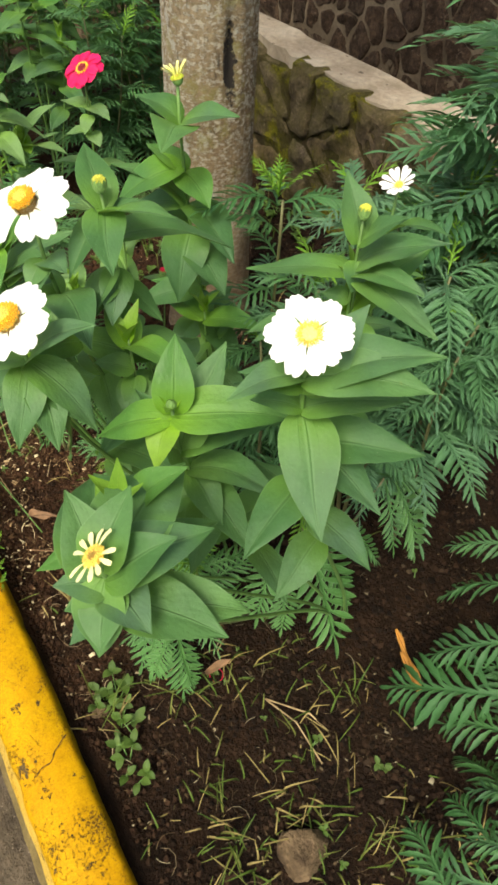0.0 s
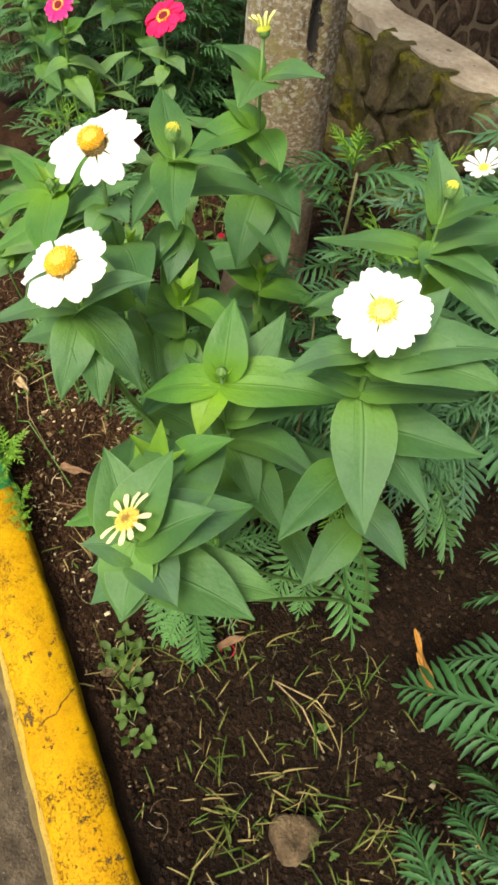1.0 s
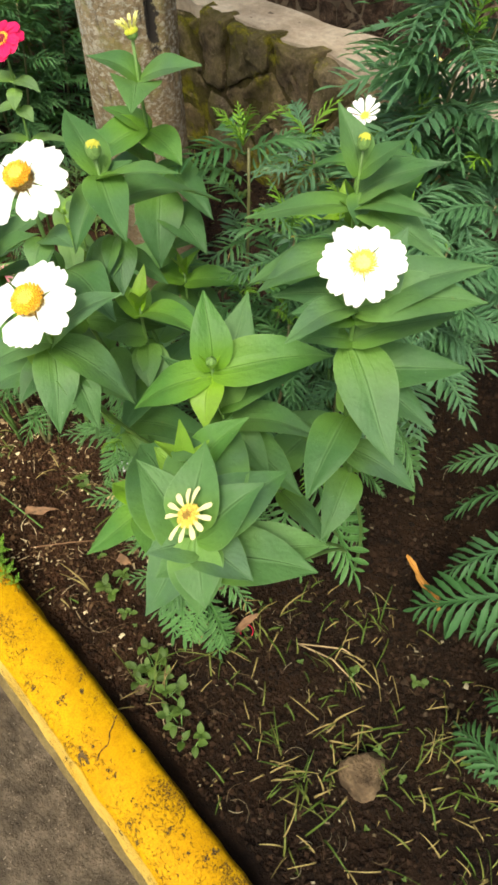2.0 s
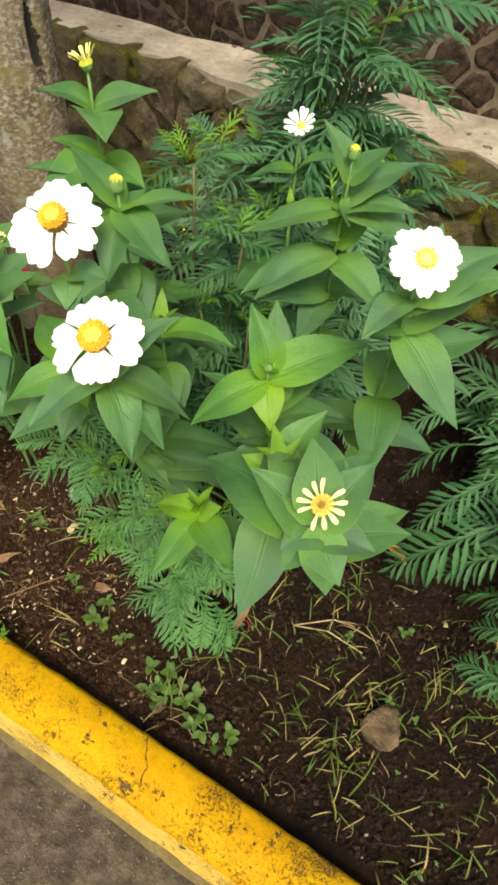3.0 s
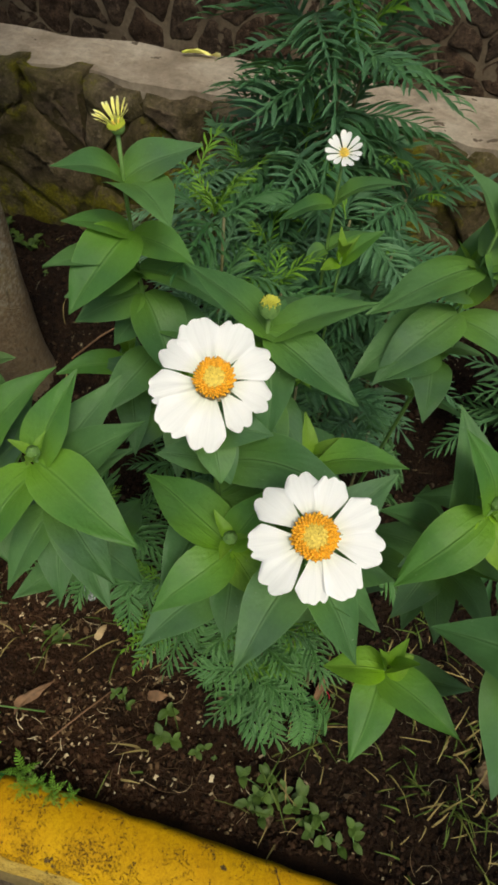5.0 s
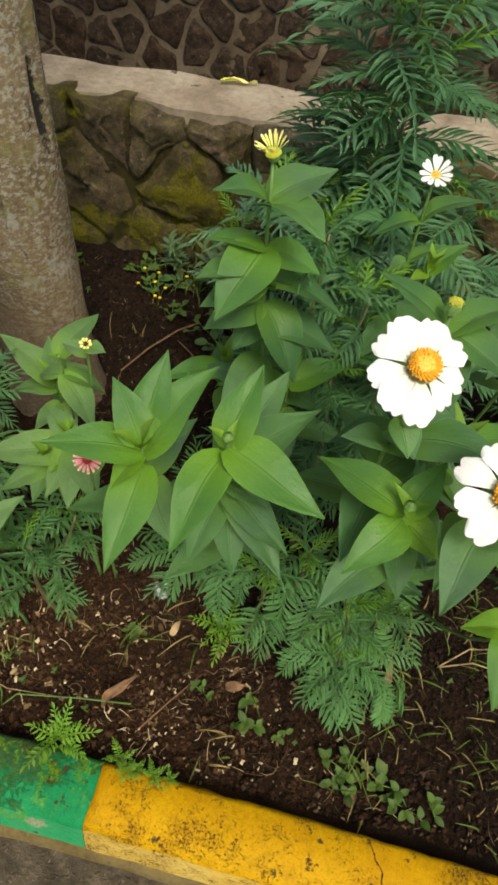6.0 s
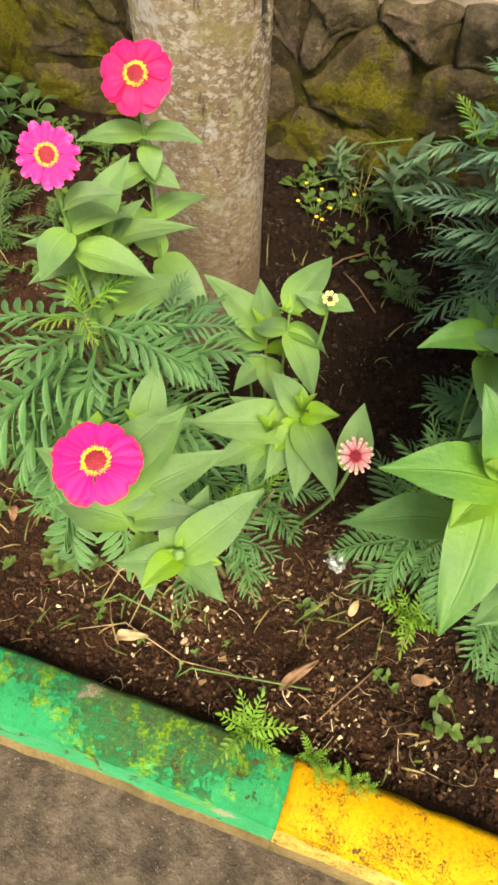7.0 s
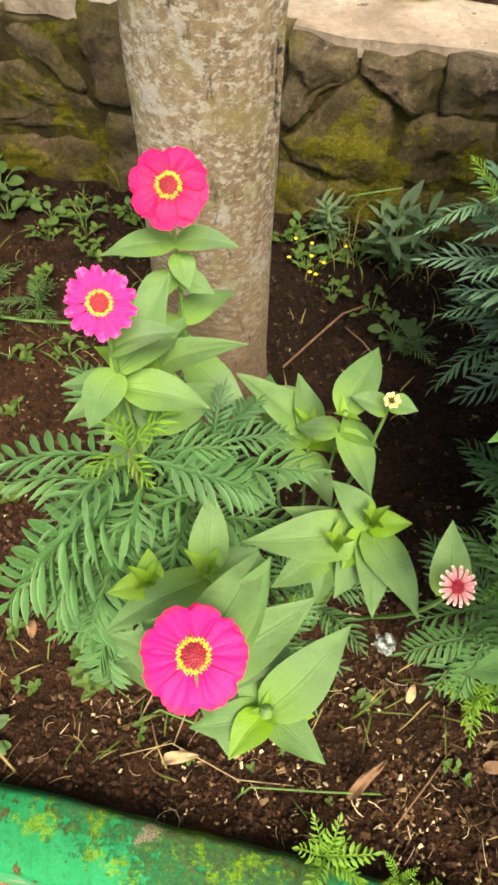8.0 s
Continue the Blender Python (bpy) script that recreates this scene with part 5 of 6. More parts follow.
def marigold(at, tops, seed, size=0.13, gap=0.045, low=0.07, pale=False, tips=3, label="bushy marigold plant with feathery blue-green leaves, in soil", z0=None):
    r = random.Random(seed)
    ob = thing("marigold", (*at, (soil_height(*at) if z0 is None else z0) - 0.01), label, "foliage plant", "marigolds in the bed")
    for top in tops:
        T = Vector(top) - ob.location
        bm = bmesh.new()
        pts = [Vector((T.x * s ** 0.8 + 0.01 * math.sin(s * 5 + seed), T.y * s ** 0.8, T.z * s)) for s in [k / 10 for k in range(11)]]
        tube(bm, pts, [0.005 - 0.0032 * k / 10 for k in range(11)], 6)
        part("stem", bm, M_STEMR, ob)
        z, a = low, r.uniform(0, 360)
        while z < T.z - 0.03:
            s = z / T.z
            p = Vector((T.x * s ** 0.8 + 0.01 * math.sin(s * 5 + seed), T.y * s ** 0.8, z))
            for k in (0, 180):
                ln = size * (1.0 - 0.35 * s) * r.uniform(0.85, 1.15)
                put_frond(ob, p, a + k + r.uniform(-20, 20), r.uniform(-6, 18) + 20 * s, ln, False, r.uniform(-25, 25), r, pale)
            a += 90 + r.uniform(-20, 20)
            z += gap * r.uniform(0.8, 1.2)
        for k in range(tips):
            put_frond(ob, T, a + 360 / tips * k + r.uniform(-20, 20), r.uniform(25, 55), size * r.uniform(0.3, 0.5), True, r.uniform(-20, 20), r)
        for k in range(3):
            put_frond(ob, T - Vector((0, 0, 0.012)), a + 60 + 120 * k + r.uniform(-20, 20), r.uniform(5, 35), size * r.uniform(0.55, 0.8), False, r.uniform(-20, 20), r, pale)
    return ob


marigold((0.22, 0.87), [(0.225, 0.88, 0.88), (0.27, 0.87, 0.8), (0.19, 0.87, 0.78), (0.24, 0.84, 0.72)], 1, 0.235, 0.046, 0.44, 5, label="tall marigold with long arching dark green fronds, in soil")
marigold((0.23, 0.8), [(0.2, 0.8, 0.6), (0.31, 0.84, 0.58), (0.13, 0.84, 0.5), (0.37, 0.83, 0.54)], 50, 0.2, 0.05, 0.25, 5, 1)
marigold((0.31, 0.73), [(0.28, 0.72, 0.56), (0.35, 0.72, 0.52), (0.24, 0.74, 0.5)], 2, 0.19, 0.05, 0.22, 5, 1)
marigold((0.38, 0.68), [(0.38, 0.67, 0.5)], 51, 0.17, 0.05, 0.3, 5, 0)
marigold((0.32, 0.58), [(0.31, 0.57, 0.38), (0.36, 0.56, 0.34)], 52, 0.14, 0.06, 0.26, 5, 0)
marigold((0.74, 0.80), [(0.73, 0.77, 0.42), (0.84, 0.78, 0.46), (0.66, 0.82, 0.5)], 8, 0.19, 0.05, 0.14)
marigold((0.86, 0.6), [(0.86, 0.6, 0.34), (0.92, 0.54, 0.36), (0.77, 0.68, 0.32)], 3, 0.19, 0.055)
marigold((-0.33, 0.31), [(-0.35, 0.30, 0.49), (-0.29, 0.31, 0.44), (-0.37, 0.25, 0.36)], 7, 0.17, 0.055, 0.14, True, 0)
marigold((0.17, 0.27), [(0.165, 0.235, 0.33), (0.22, 0.25, 0.38)], 4, 0.13, 0.06, 0.2, True)
marigold((0.31, 0.24), [(0.30, 0.19, 0.22), (0.29, 0.21, 0.34), (0.35, 0.25, 0.28)], 5, 0.12, 0.05, 0.1, True, 4)
marigold((0.08, 0.31), [(0.07, 0.29, 0.36)], 21, 0.12, 0.05, 0.2, True, 1)
marigold((-0.19, 0.23), [(-0.18, 0.22, 0.27), (-0.14, 0.29, 0.26)], 15, 0.12, 0.05, 0.12, True, 2)
marigold((0.065, 0.33), [(0.06, 0.31, 0.34)], 16, 0.14, 0.05, 0.2, True, 2)
marigold((0.12, 0.46), [(0.12, 0.45, 0.3)], 17, 0.12, 0.06, 0.14, False, 2)
marigold((0.16, 0.52), [(0.152, 0.50, 0.68), (0.22, 0.52, 0.58)], 9, 0.14, 0.05, 0.2, False, 5)
marigold((0.22, 0.78), [(0.0, 0.80, 0.46), (0.06, 0.74, 0.56), (0.13, 0.76, 0.56), (0.18, 0.7, 0.5)], 10, 0.15, 0.04, 0.2, 2)
marigold((0.22, 0.6), [(0.19, 0.58, 0.42), (0.24, 0.6, 0.46)], 41, 0.14, 0.05, 0.14)
marigold((0.22, 0.46), [(0.2, 0.45, 0.5), (0.27, 0.47, 0.48)], 42, 0.14, 0.045, 0.2)
marigold((-1.12, 0.8), [(-1.12, 0.80, 0.5), (-1.06, 0.88, 0.45), (-1.08, 0.74, 0.4)], 11, 0.18)
marigold((-1.3, 0.5), [(-1.28, 0.5, 0.5), (-1.2, 0.6, 0.45)], 12, 0.18)
marigold((-1.5, 0.9), [(-1.5, 0.9, 0.6), (-1.4, 0.8, 0.5)], 13, 0.18)
marigold((-1.16, 0.98), [(-1.15, 0.97, 0.52), (-1.22, 0.92, 0.6), (-1.1, 1.03, 0.42)], 31, 0.18)
marigold((-1.45, 1.08), [(-1.42, 1.06, 0.62), (-1.5, 1.1, 0.7), (-1.36, 1.1, 0.5)], 32, 0.2)
marigold((-1.48, 0.45), [(-1.46, 0.46, 0.55), (-1.55, 0.4, 0.6)], 33, 0.18)
marigold((-1.85, 0.75), [(-1.82, 0.76, 0.75), (-1.9, 0.66, 0.65), (-1.78, 0.85, 0.7)], 34, 0.2)


def lay_frond(plant, base, tip, kind, r):
    """A frond from base to tip, its upper side up."""
    o = plant.location
    b, t = Vector(base) - o, Vector(tip) - o
    x = (t - b).normalized()
    y = Vector((0, 0, 1)).cross(x).normalized()
    z = x.cross(y)
    m = Matrix((x, y, z)).transposed().to_4x4()
    m.translation = b
    ob = part("frond", r.choice(kind), None, plant, "bright young frond" if kind is YOUNG_FRONDS else "")
    ob.matrix_local = m @ Matrix.Rotation(r.uniform(-0.3, 0.3), 4, "X") @ Matrix.Scale((t - b).length / 1.1, 4)


def frond_plant(at, label, groups, seed):
    """A marigold whose fronds are given one by one; a reddish stem leads from the root to each of its crowns."""
    r = random.Random(seed)
    ob = thing("marigold", (*at, soil_height(*at) - 0.01), label, "foliage plant", "marigolds in the bed")
    for crown, kind, fronds in groups:
        T = Vector(crown) - ob.location
        bm = bmesh.new()
        tube(bm, [Vector((T.x * q ** 0.8, T.y * q ** 0.8, T.z * q)) for q in [k / 8 for k in range(9)]], [0.004 - 0.002 * k / 8 for k in range(9)], 6)
        part("stem", bm, M_STEMR, ob)
        for base, tip in fronds:
            lay_frond(ob, base, tip, kind, r)
    return ob


frond_plant((-0.36, 0.32), "bushy marigold with long feathery light green fronds, in soil", [
    ((-0.345, 0.285, 0.53), BROAD_FRONDS, [
        ((-0.347, 0.28, 0.53), (-0.5, 0.262, 0.5)), ((-0.332, 0.282, 0.53), (-0.205, 0.3, 0.46)), ((-0.351, 0.265, 0.5), (-0.427, 0.165, 0.3)),
        ((-0.357, 0.265, 0.5), (-0.476, 0.159, 0.33)), ((-0.354, 0.27, 0.48), (-0.476, 0.2, 0.36)), ((-0.36, 0.27, 0.45), (-0.395, 0.159, 0.24)), ((-0.329, 0.291, 0.54), (-0.317, 0.371, 0.55)), ((-0.334, 0.278, 0.5), (-0.352, 0.222, 0.36))]),
    ((-0.345, 0.288, 0.535), YOUNG_FRONDS, [
        ((-0.345, 0.286, 0.53), (-0.3, 0.33, 0.56)), ((-0.345, 0.286, 0.53), (-0.38, 0.32, 0.56)), ((-0.345, 0.286, 0.53), (-0.37, 0.24, 0.55)),
        ((-0.345, 0.286, 0.53), (-0.31, 0.25, 0.55)), ((-0.345, 0.286, 0.53), (-0.345, 0.29, 0.58))]),
    ((-0.288, 0.35, 0.46), FRONDS, [
        ((-0.287, 0.351, 0.46), (-0.204, 0.371, 0.47)), ((-0.287, 0.351, 0.46), (-0.283, 0.403, 0.5)), ((-0.288, 0.335, 0.44), (-0.256, 0.428, 0.47)),
        ((-0.287, 0.345, 0.45), (-0.2, 0.33, 0.42)), ((-0.287, 0.345, 0.45), (-0.36, 0.4, 0.45))]),
    ((-0.37, 0.28, 0.42), BROAD_FRONDS, [
        ((-0.38, 0.275, 0.42), (-0.415, 0.163, 0.24)), ((-0.38, 0.28, 0.4), (-0.47, 0.23, 0.3)), ((-0.332, 0.297, 0.42), (-0.321, 0.22, 0.33)),
        ((-0.4, 0.229, 0.24), (-0.396, 0.14, 0.06)), ((-0.36, 0.26, 0.3), (-0.44, 0.15, 0.12)), ((-0.35, 0.3, 0.36), (-0.2, 0.27, 0.3)), ((-0.34, 0.26, 0.28), (-0.3, 0.13, 0.14))]),
], 7)
frond_plant((0.25, 0.26), "low marigold with drooping feathery green fronds, in soil", [
    ((0.27, 0.245, 0.15), BROAD_FRONDS, [
        ((0.28, 0.239, 0.15), (0.368, 0.126, 0.045)), ((0.263, 0.215, 0.12), (0.352, 0.135, 0.02)), ((0.345, 0.213, 0.13), (0.432, 0.166, 0.03)), ((0.278, 0.234, 0.15), (0.224, 0.183, 0.07))]),
    ((0.26, 0.272, 0.27), BROAD_FRONDS, [
        ((0.278, 0.274, 0.27), (0.399, 0.217, 0.12)), ((0.207, 0.266, 0.28), (0.201, 0.196, 0.15)), ((0.254, 0.27, 0.27), (0.241, 0.198, 0.16)), ((0.3, 0.26, 0.26), (0.34, 0.2, 0.13))]),
    ((0.27, 0.25, 0.19), YOUNG_FRONDS, [((0.27, 0.25, 0.18), (0.31, 0.2, 0.17)), ((0.27, 0.25, 0.18), (0.25, 0.21, 0.2)), ((0.26, 0.272, 0.28), (0.3, 0.23, 0.29)), ((0.26, 0.272, 0.28), (0.24, 0.24, 0.3))]),
], 5)
frond_plant((0.1, 0.31), "low marigold with feathery green fronds, in soil", [
    ((0.08, 0.29, 0.3), BROAD_FRONDS, [
        ((0.055, 0.272, 0.28), (-0.04, 0.235, 0.24)), ((0.087, 0.296, 0.31), (0.071, 0.235, 0.24)), ((0.147, 0.258, 0.3), (0.135, 0.216, 0.23)), ((0.06, 0.28, 0.29), (0.03, 0.2, 0.22)), ((0.1, 0.29, 0.28), (0.12, 0.2, 0.2))]),
], 21)
frond_plant((0.38, 0.42), "low marigold with drooping feathery green fronds, in soil", [
    ((0.37, 0.43, 0.28), BROAD_FRONDS, [
        ((0.36, 0.426, 0.28), (0.517, 0.42, 0.08)), ((0.384, 0.399, 0.16), (0.438, 0.358, 0.05)), ((0.402, 0.475, 0.28), (0.476, 0.519, 0.2)), ((0.38, 0.44, 0.26), (0.48, 0.46, 0.12)), ((0.36, 0.4, 0.24), (0.42, 0.3, 0.14))]),
    ((0.39, 0.57, 0.3), BROAD_FRONDS, [
        ((0.387, 0.585, 0.3), (0.499, 0.613, 0.14)), ((0.39, 0.57, 0.3), (0.47, 0.55, 0.2)), ((0.38, 0.56, 0.31), (0.43, 0.66, 0.24))]),
    ((0.38, 0.2, 0.18), BROAD_FRONDS, [
        ((0.387, 0.188, 0.18), (0.439, 0.18, 0.06)), ((0.375, 0.185, 0.18), (0.395, 0.135, 0.09))]),
    ((0.37, 0.43, 0.29), YOUNG_FRONDS, [((0.365, 0.43, 0.29), (0.42, 0.42, 0.26)), ((0.365, 0.43, 0.29), (0.4, 0.38, 0.27))]),
], 14)
frond_plant((0.84, 0.5), "marigold with broad flat feathery dark green fronds, in soil", [
    ((0.8, 0.52, 0.25), FRONDS, [
        ((0.74, 0.54, 0.21), (0.59, 0.412, 0.1)), ((0.7, 0.59, 0.25), (0.595, 0.481, 0.18)), ((0.65, 0.63, 0.27), (0.532, 0.572, 0.2)), ((0.6, 0.69, 0.27), (0.5, 0.618, 0.24)), ((0.79, 0.5, 0.22), (0.684, 0.45, 0.11))]),
    ((0.88, 0.38, 0.18), FRONDS, [
        ((0.871, 0.295, 0.16), (0.752, 0.333, 0.1)), ((0.855, 0.389, 0.16), (0.758, 0.407, 0.1)), ((0.845, 0.449, 0.14), (0.725, 0.497, 0.05)), ((0.88, 0.36, 0.18), (0.79, 0.28, 0.11)), ((0.9, 0.42, 0.2), (0.8, 0.36, 0.16)), ((0.86, 0.46, 0.2), (0.76, 0.42, 0.15))]),
], 18)


# ---------------------------------------------------------------- weeds, grass and litter
def weed(at, size, count, seed, label="small soft green weed seedling on soil"):
    r = random.Random(seed)
    ob = thing("weed", (*at, soil_height(*at) - 0.003), label, "weed", "weeds on the soil")
    for b in range(count):
        a, h = r.uniform(0, 360), size * r.uniform(0.4, 1.0)
        top = aim(a, r.uniform(20, 75)) * h
        bm = bmesh.new()
        tube(bm, [Vector((0, 0, 0)), top * 0.5 + Vector((0, 0, h * 0.1)), top], [0.0012, 0.001, 0.0008], 5)
        part("stem", bm, M_STEM, ob)
        for k in range(r.randint(2, 4)):
            bm = bmesh.new()
            ln = r.uniform(0.34, 0.52) * min(size, 0.045)
            blade(bm, top * r.uniform(0.75, 1.0), a + 360 * k / 3 + r.uniform(-30, 30), r.uniform(0, 40), ln, ln * 0.55, 0.1, 0.3, 0, 6, 5, (0.7, 0.85), r.random() * 9)
            part("leaf", bm, M_WEED, ob)
    return ob


for k, (x, y, s, c) in enumerate(((0.367, 0.078, 0.055, 3), (0.46, 0.05, 0.06, 4), (0.44, 0.075, 0.055, 3), (-0.05, 0.215, 0.04, 2), (-0.466, 0.191, 0.045, 5), (0.189, 0.123, 0.05, 4), (0.111, 0.15, 0.03, 3),
                                  (0.359, 0.059, 0.04, 3), (0.253, 0.107, 0.03, 2), (-0.41, 0.17, 0.04, 3), (0.69, 0.375, 0.03, 2), (0.60, 0.3, 0.03, 2), (-0.62, 0.9, 0.05, 4), (-0.8, 1.12, 0.06, 5), (-0.7, 1.15, 0.05, 4),
                                  (-0.95, 1.15, 0.07, 6), (-1.0, 0.95, 0.05, 5), (-0.33, 1.16, 0.06, 6), (-0.2, 0.62, 0.04, 3), (-0.75, 0.6, 0.04, 4), (-0.7, 0.75, 0.05, 4), (-0.6, 1.17, 0.06, 6), (-0.52, 1.14, 0.05, 5), (-0.66, 1.06, 0.05, 5), (-0.74, 1.02, 0.05, 5), (-0.82, 0.9, 0.06, 6), (-0.78, 1.08, 0.06, 6), (-0.86, 1.05, 0.06, 6), (-0.68, 0.95, 0.04, 4),
                                  (-0.64, 0.68, 0.05, 4), (-0.8, 0.72, 0.06, 5), (-0.27, 1.1, 0.05, 6), (-0.16, 1.12, 0.06, 6), (-0.2, 1.02, 0.05, 5), (-0.11, 1.0, 0.06, 5), (-0.02, 0.96, 0.05, 5), (0.41, 0.06, 0.045, 2), (0.49, 0.07, 0.05, 2), (-0.5, 0.24, 0.03, 3), (-0.44, 0.22, 0.035, 4), (-0.455, 0.165, 0.05, 6), (-0.43, 0.155, 0.04, 5), (-0.6, 0.2, 0.04, 4), (-0.53, 0.13, 0.03, 3), (-0.35, 0.12, 0.03, 3), (-0.63, 0.3, 0.04, 4), (-0.58, 0.36, 0.04, 4), (-0.68, 0.42, 0.05, 4))):
    weed((x, y), s, c, 40 + k)


def seedling(at, z, size, seed, label, young=True, pale=3, count=9):
    r = random.Random(seed)
    ob = thing("marigold_seedling", (*at, z), label, "seedling", "marigold seedlings")
    for k in range(count):
        put_frond(ob, Vector((0, 0, 0.004 * k)), k * 137 + r.uniform(-20, 20), r.uniform(15, 60), size * r.uniform(0.7, 1.1), young, 0, r, pale)


seedling((-0.075, 0.014), 0.06, 0.065, 1, "small bright green seedling growing at the kerb", False, 4)
seedling((0.02, 0.01), 0.065, 0.03, 2, "tiny green seedling growing at the kerb joint", False, 4, 6)
seedling((0.05, 0.0), 0.07, 0.025, 5, "tiny green seedling growing at the kerb joint", False, 4, 6)
seedling((0.035, -0.006), 0.082, 0.022, 7, "tiny green seedling growing at the kerb joint", False, 4, 6)
seedling((0.075, -0.004), 0.08, 0.024, 8, "tiny green seedling growing at the kerb joint", False, 4, 6)
seedling((0.1, -0.002), 0.078, 0.018, 9, "tiny green seedling growing at the kerb joint", False, 4, 6)
seedling((0.124, 0.255), 0.0, 0.06, 3, "small fern-like green seedling on soil", False, 4)

for k, (x, y, sz) in enumerate(((-0.94, 0.86, 0.09), (-0.88, 0.76, 0.08), (-0.86, 0.64, 0.07), (-0.8, 0.84, 0.08), (-0.97, 0.7, 0.1), (-0.03, 0.9, 0.06))):
    seedling((x, y), soil_height(x, y), sz, 20 + k, "small green marigold seedling on soil", False)


def broad_weed(at, count, size, seed):
    """A low weed with broad oval leaves on short stalks."""
    r = random.Random(seed)
    ob = thing("broadleaf_weed", (*at, soil_height(*at) - 0.003), "low weed with broad oval green leaves at the wall foot", "weed", "broad-leaved weeds")
    for k in range(count):
        a = k * 137 + r.uniform(-25, 25)
        tip = aim(a, r.uniform(25, 70)) * size * r.uniform(0.6, 1.4)
        bm = bmesh.new()
        tube(bm, [Vector((0, 0, 0)), tip * 0.6 + Vector((0, 0, 0.006)), tip], [0.0014, 0.0011, 0.0009], 5)
        part("stalk", bm, M_STEM, ob)
        bm = bmesh.new()
        ln = size * r.uniform(0.6, 0.95)
        blade(bm, tip, a + r.uniform(-30, 30), r.uniform(-10, 30), ln, ln * 0.66, 0.1, 0.25, r.uniform(-15, 15), 8, 5, (0.5, 0.65), r.random() * 9)
        part("leaf", bm, M_OLIVE, ob)


for k, (x, y, c, sz) in enumerate(((-1.09, 1.16, 9, 0.06), (-1.03, 1.18, 7, 0.055), (-0.98, 1.1, 7, 0.045), (-1.08, 1.06, 8, 0.05), (-0.88, 1.12, 6, 0.035), (-0.8, 1.16, 6, 0.035), (-0.7, 1.18, 5, 0.03), (-0.56, 0.055, 6, 0.03), (-0.06, 0.94, 8, 0.035), (-0.22, 1.13, 7, 0.035), (-0.3, 1.2, 6, 0.03))):
    broad_weed((x, y), c, sz, 700 + k)


def herb(at, height, count, seed, label):
    """An upright herb with narrow smooth leaves up its stems."""
    r = random.Random(seed)
    ob = thing("herb", (*at, soil_height(*at) - 0.005), label, "herb")
    for c in range(count):
        top = aim(r.uniform(0, 360), r.uniform(58, 82)) * height * r.uniform(0.7, 1.0)
        bm = bmesh.new()
        tube(bm, [Vector((0, 0, 0)), top * 0.5 + Vector((0, 0, 0.01)), top], [0.0025, 0.002, 0.0012], 6)
        part("stem", bm, M_STEM, ob)
        for k in range(12):
            s = 0.3 + 0.7 * k / 11
            bm = bmesh.new()
            ln = min(0.075, height * 0.3) * r.uniform(0.75, 1.15)
            blade(bm, top * s, k * 137 + r.uniform(-20, 20), r.uniform(-10, 40), ln, ln * 0.23, 0.1, 0.25, 0, 7, 5, (0.6, 0.8), r.random() * 9)
            part("leaf", bm, M_HERB, ob)


herb((-0.08, 1.1), 0.2, 6, 3, "grey-green narrow-leaved herb at the foot of the stone wall")
herb((-0.22, 1.17), 0.12, 5, 5, "low green herb at the foot of the stone wall")


def yellow_flowers():
    r = random.Random(2)
    ob = thing("yellow_wildflower", (-0.26, 1.08, soil_height(-0.26, 1.08)), "tiny yellow wildflowers on thin stalks near the stone wall", "wildflower")
    for k in range(10):
        top = Vector((r.uniform(-0.05, 0.07), r.uniform(-0.05, 0.05), r.uniform(0.02, 0.07)))
        bm = bmesh.new()
        tube(bm, [Vector((top.x * 0.4, top.y * 0.4, 0)), top * 0.6, top], [0.0008, 0.0008, 0.0006], 4)
        part("stem", bm, M_STEM, ob)
        bm = bmesh.new()
        for q in range(5):
            blade(bm, top, q * 72, 20, 0.005, 0.0045, 0.1, 0.1, 0, 4, 3, (0.5, 0.4), q)
        part("blossom", bm, M_WILD, ob)


yellow_flowers()


def scatter_zone(r):
    """A place on the bed, more often near the kerb."""
    return r.uniform(-1.3, 1.3), (r.random() ** 1.4) * 1.22 + 0.012


def clods():
    r = random.Random(11)
    shape = [(0, 0, 1), (0.9, 0, 0.2), (0.28, 0.85, 0.25), (-0.72, 0.53, 0.2), (-0.72, -0.53, 0.15), (0.28, -0.85, 0.2), (0, 0, -0.7)]
    faces = [(0, 1, 2), (0, 2, 3), (0, 3, 4), (0, 4, 5), (0, 5, 1), (6, 2, 1), (6, 3, 2), (6, 4, 3), (6, 5, 4), (6, 1, 5)]
    verts, polys = [], []
    for k in range(98000):
        if k < 62000:
            x, y = scatter_zone(r) if k % 2 else (r.uniform(-0.75, 0.9), r.uniform(0.01, 0.45))
            s = 0.001 + 0.0062 * r.random() ** 4.6
        else:
            x, y = r.uniform(-0.9, 1.0), r.uniform(0.35, 1.25)
            s = 0.0012 + 0.009 * r.random() ** 5
        m = Matrix.Translation((x, y, soil_height(x, y) + s * 0.25)) @ Euler((r.uniform(0, 3), r.uniform(0, 3), r.uniform(0, 6))).to_matrix().to_4x4()
        b = len(verts)
        verts += [m @ (Vector(v) * s * r.uniform(0.75, 1.25)) for v in shape]
        polys += [tuple(b + i for i in f) for f in faces]
    me = bpy.data.meshes.new("soil_crumbs")
    me.from_pydata(verts, [], polys)
    me.materials.append(M_CLOD)
    tagged(new("soil_crumbs", me), "loose brown soil crumbs and small stones", "soil crumbs", kind="stuff")


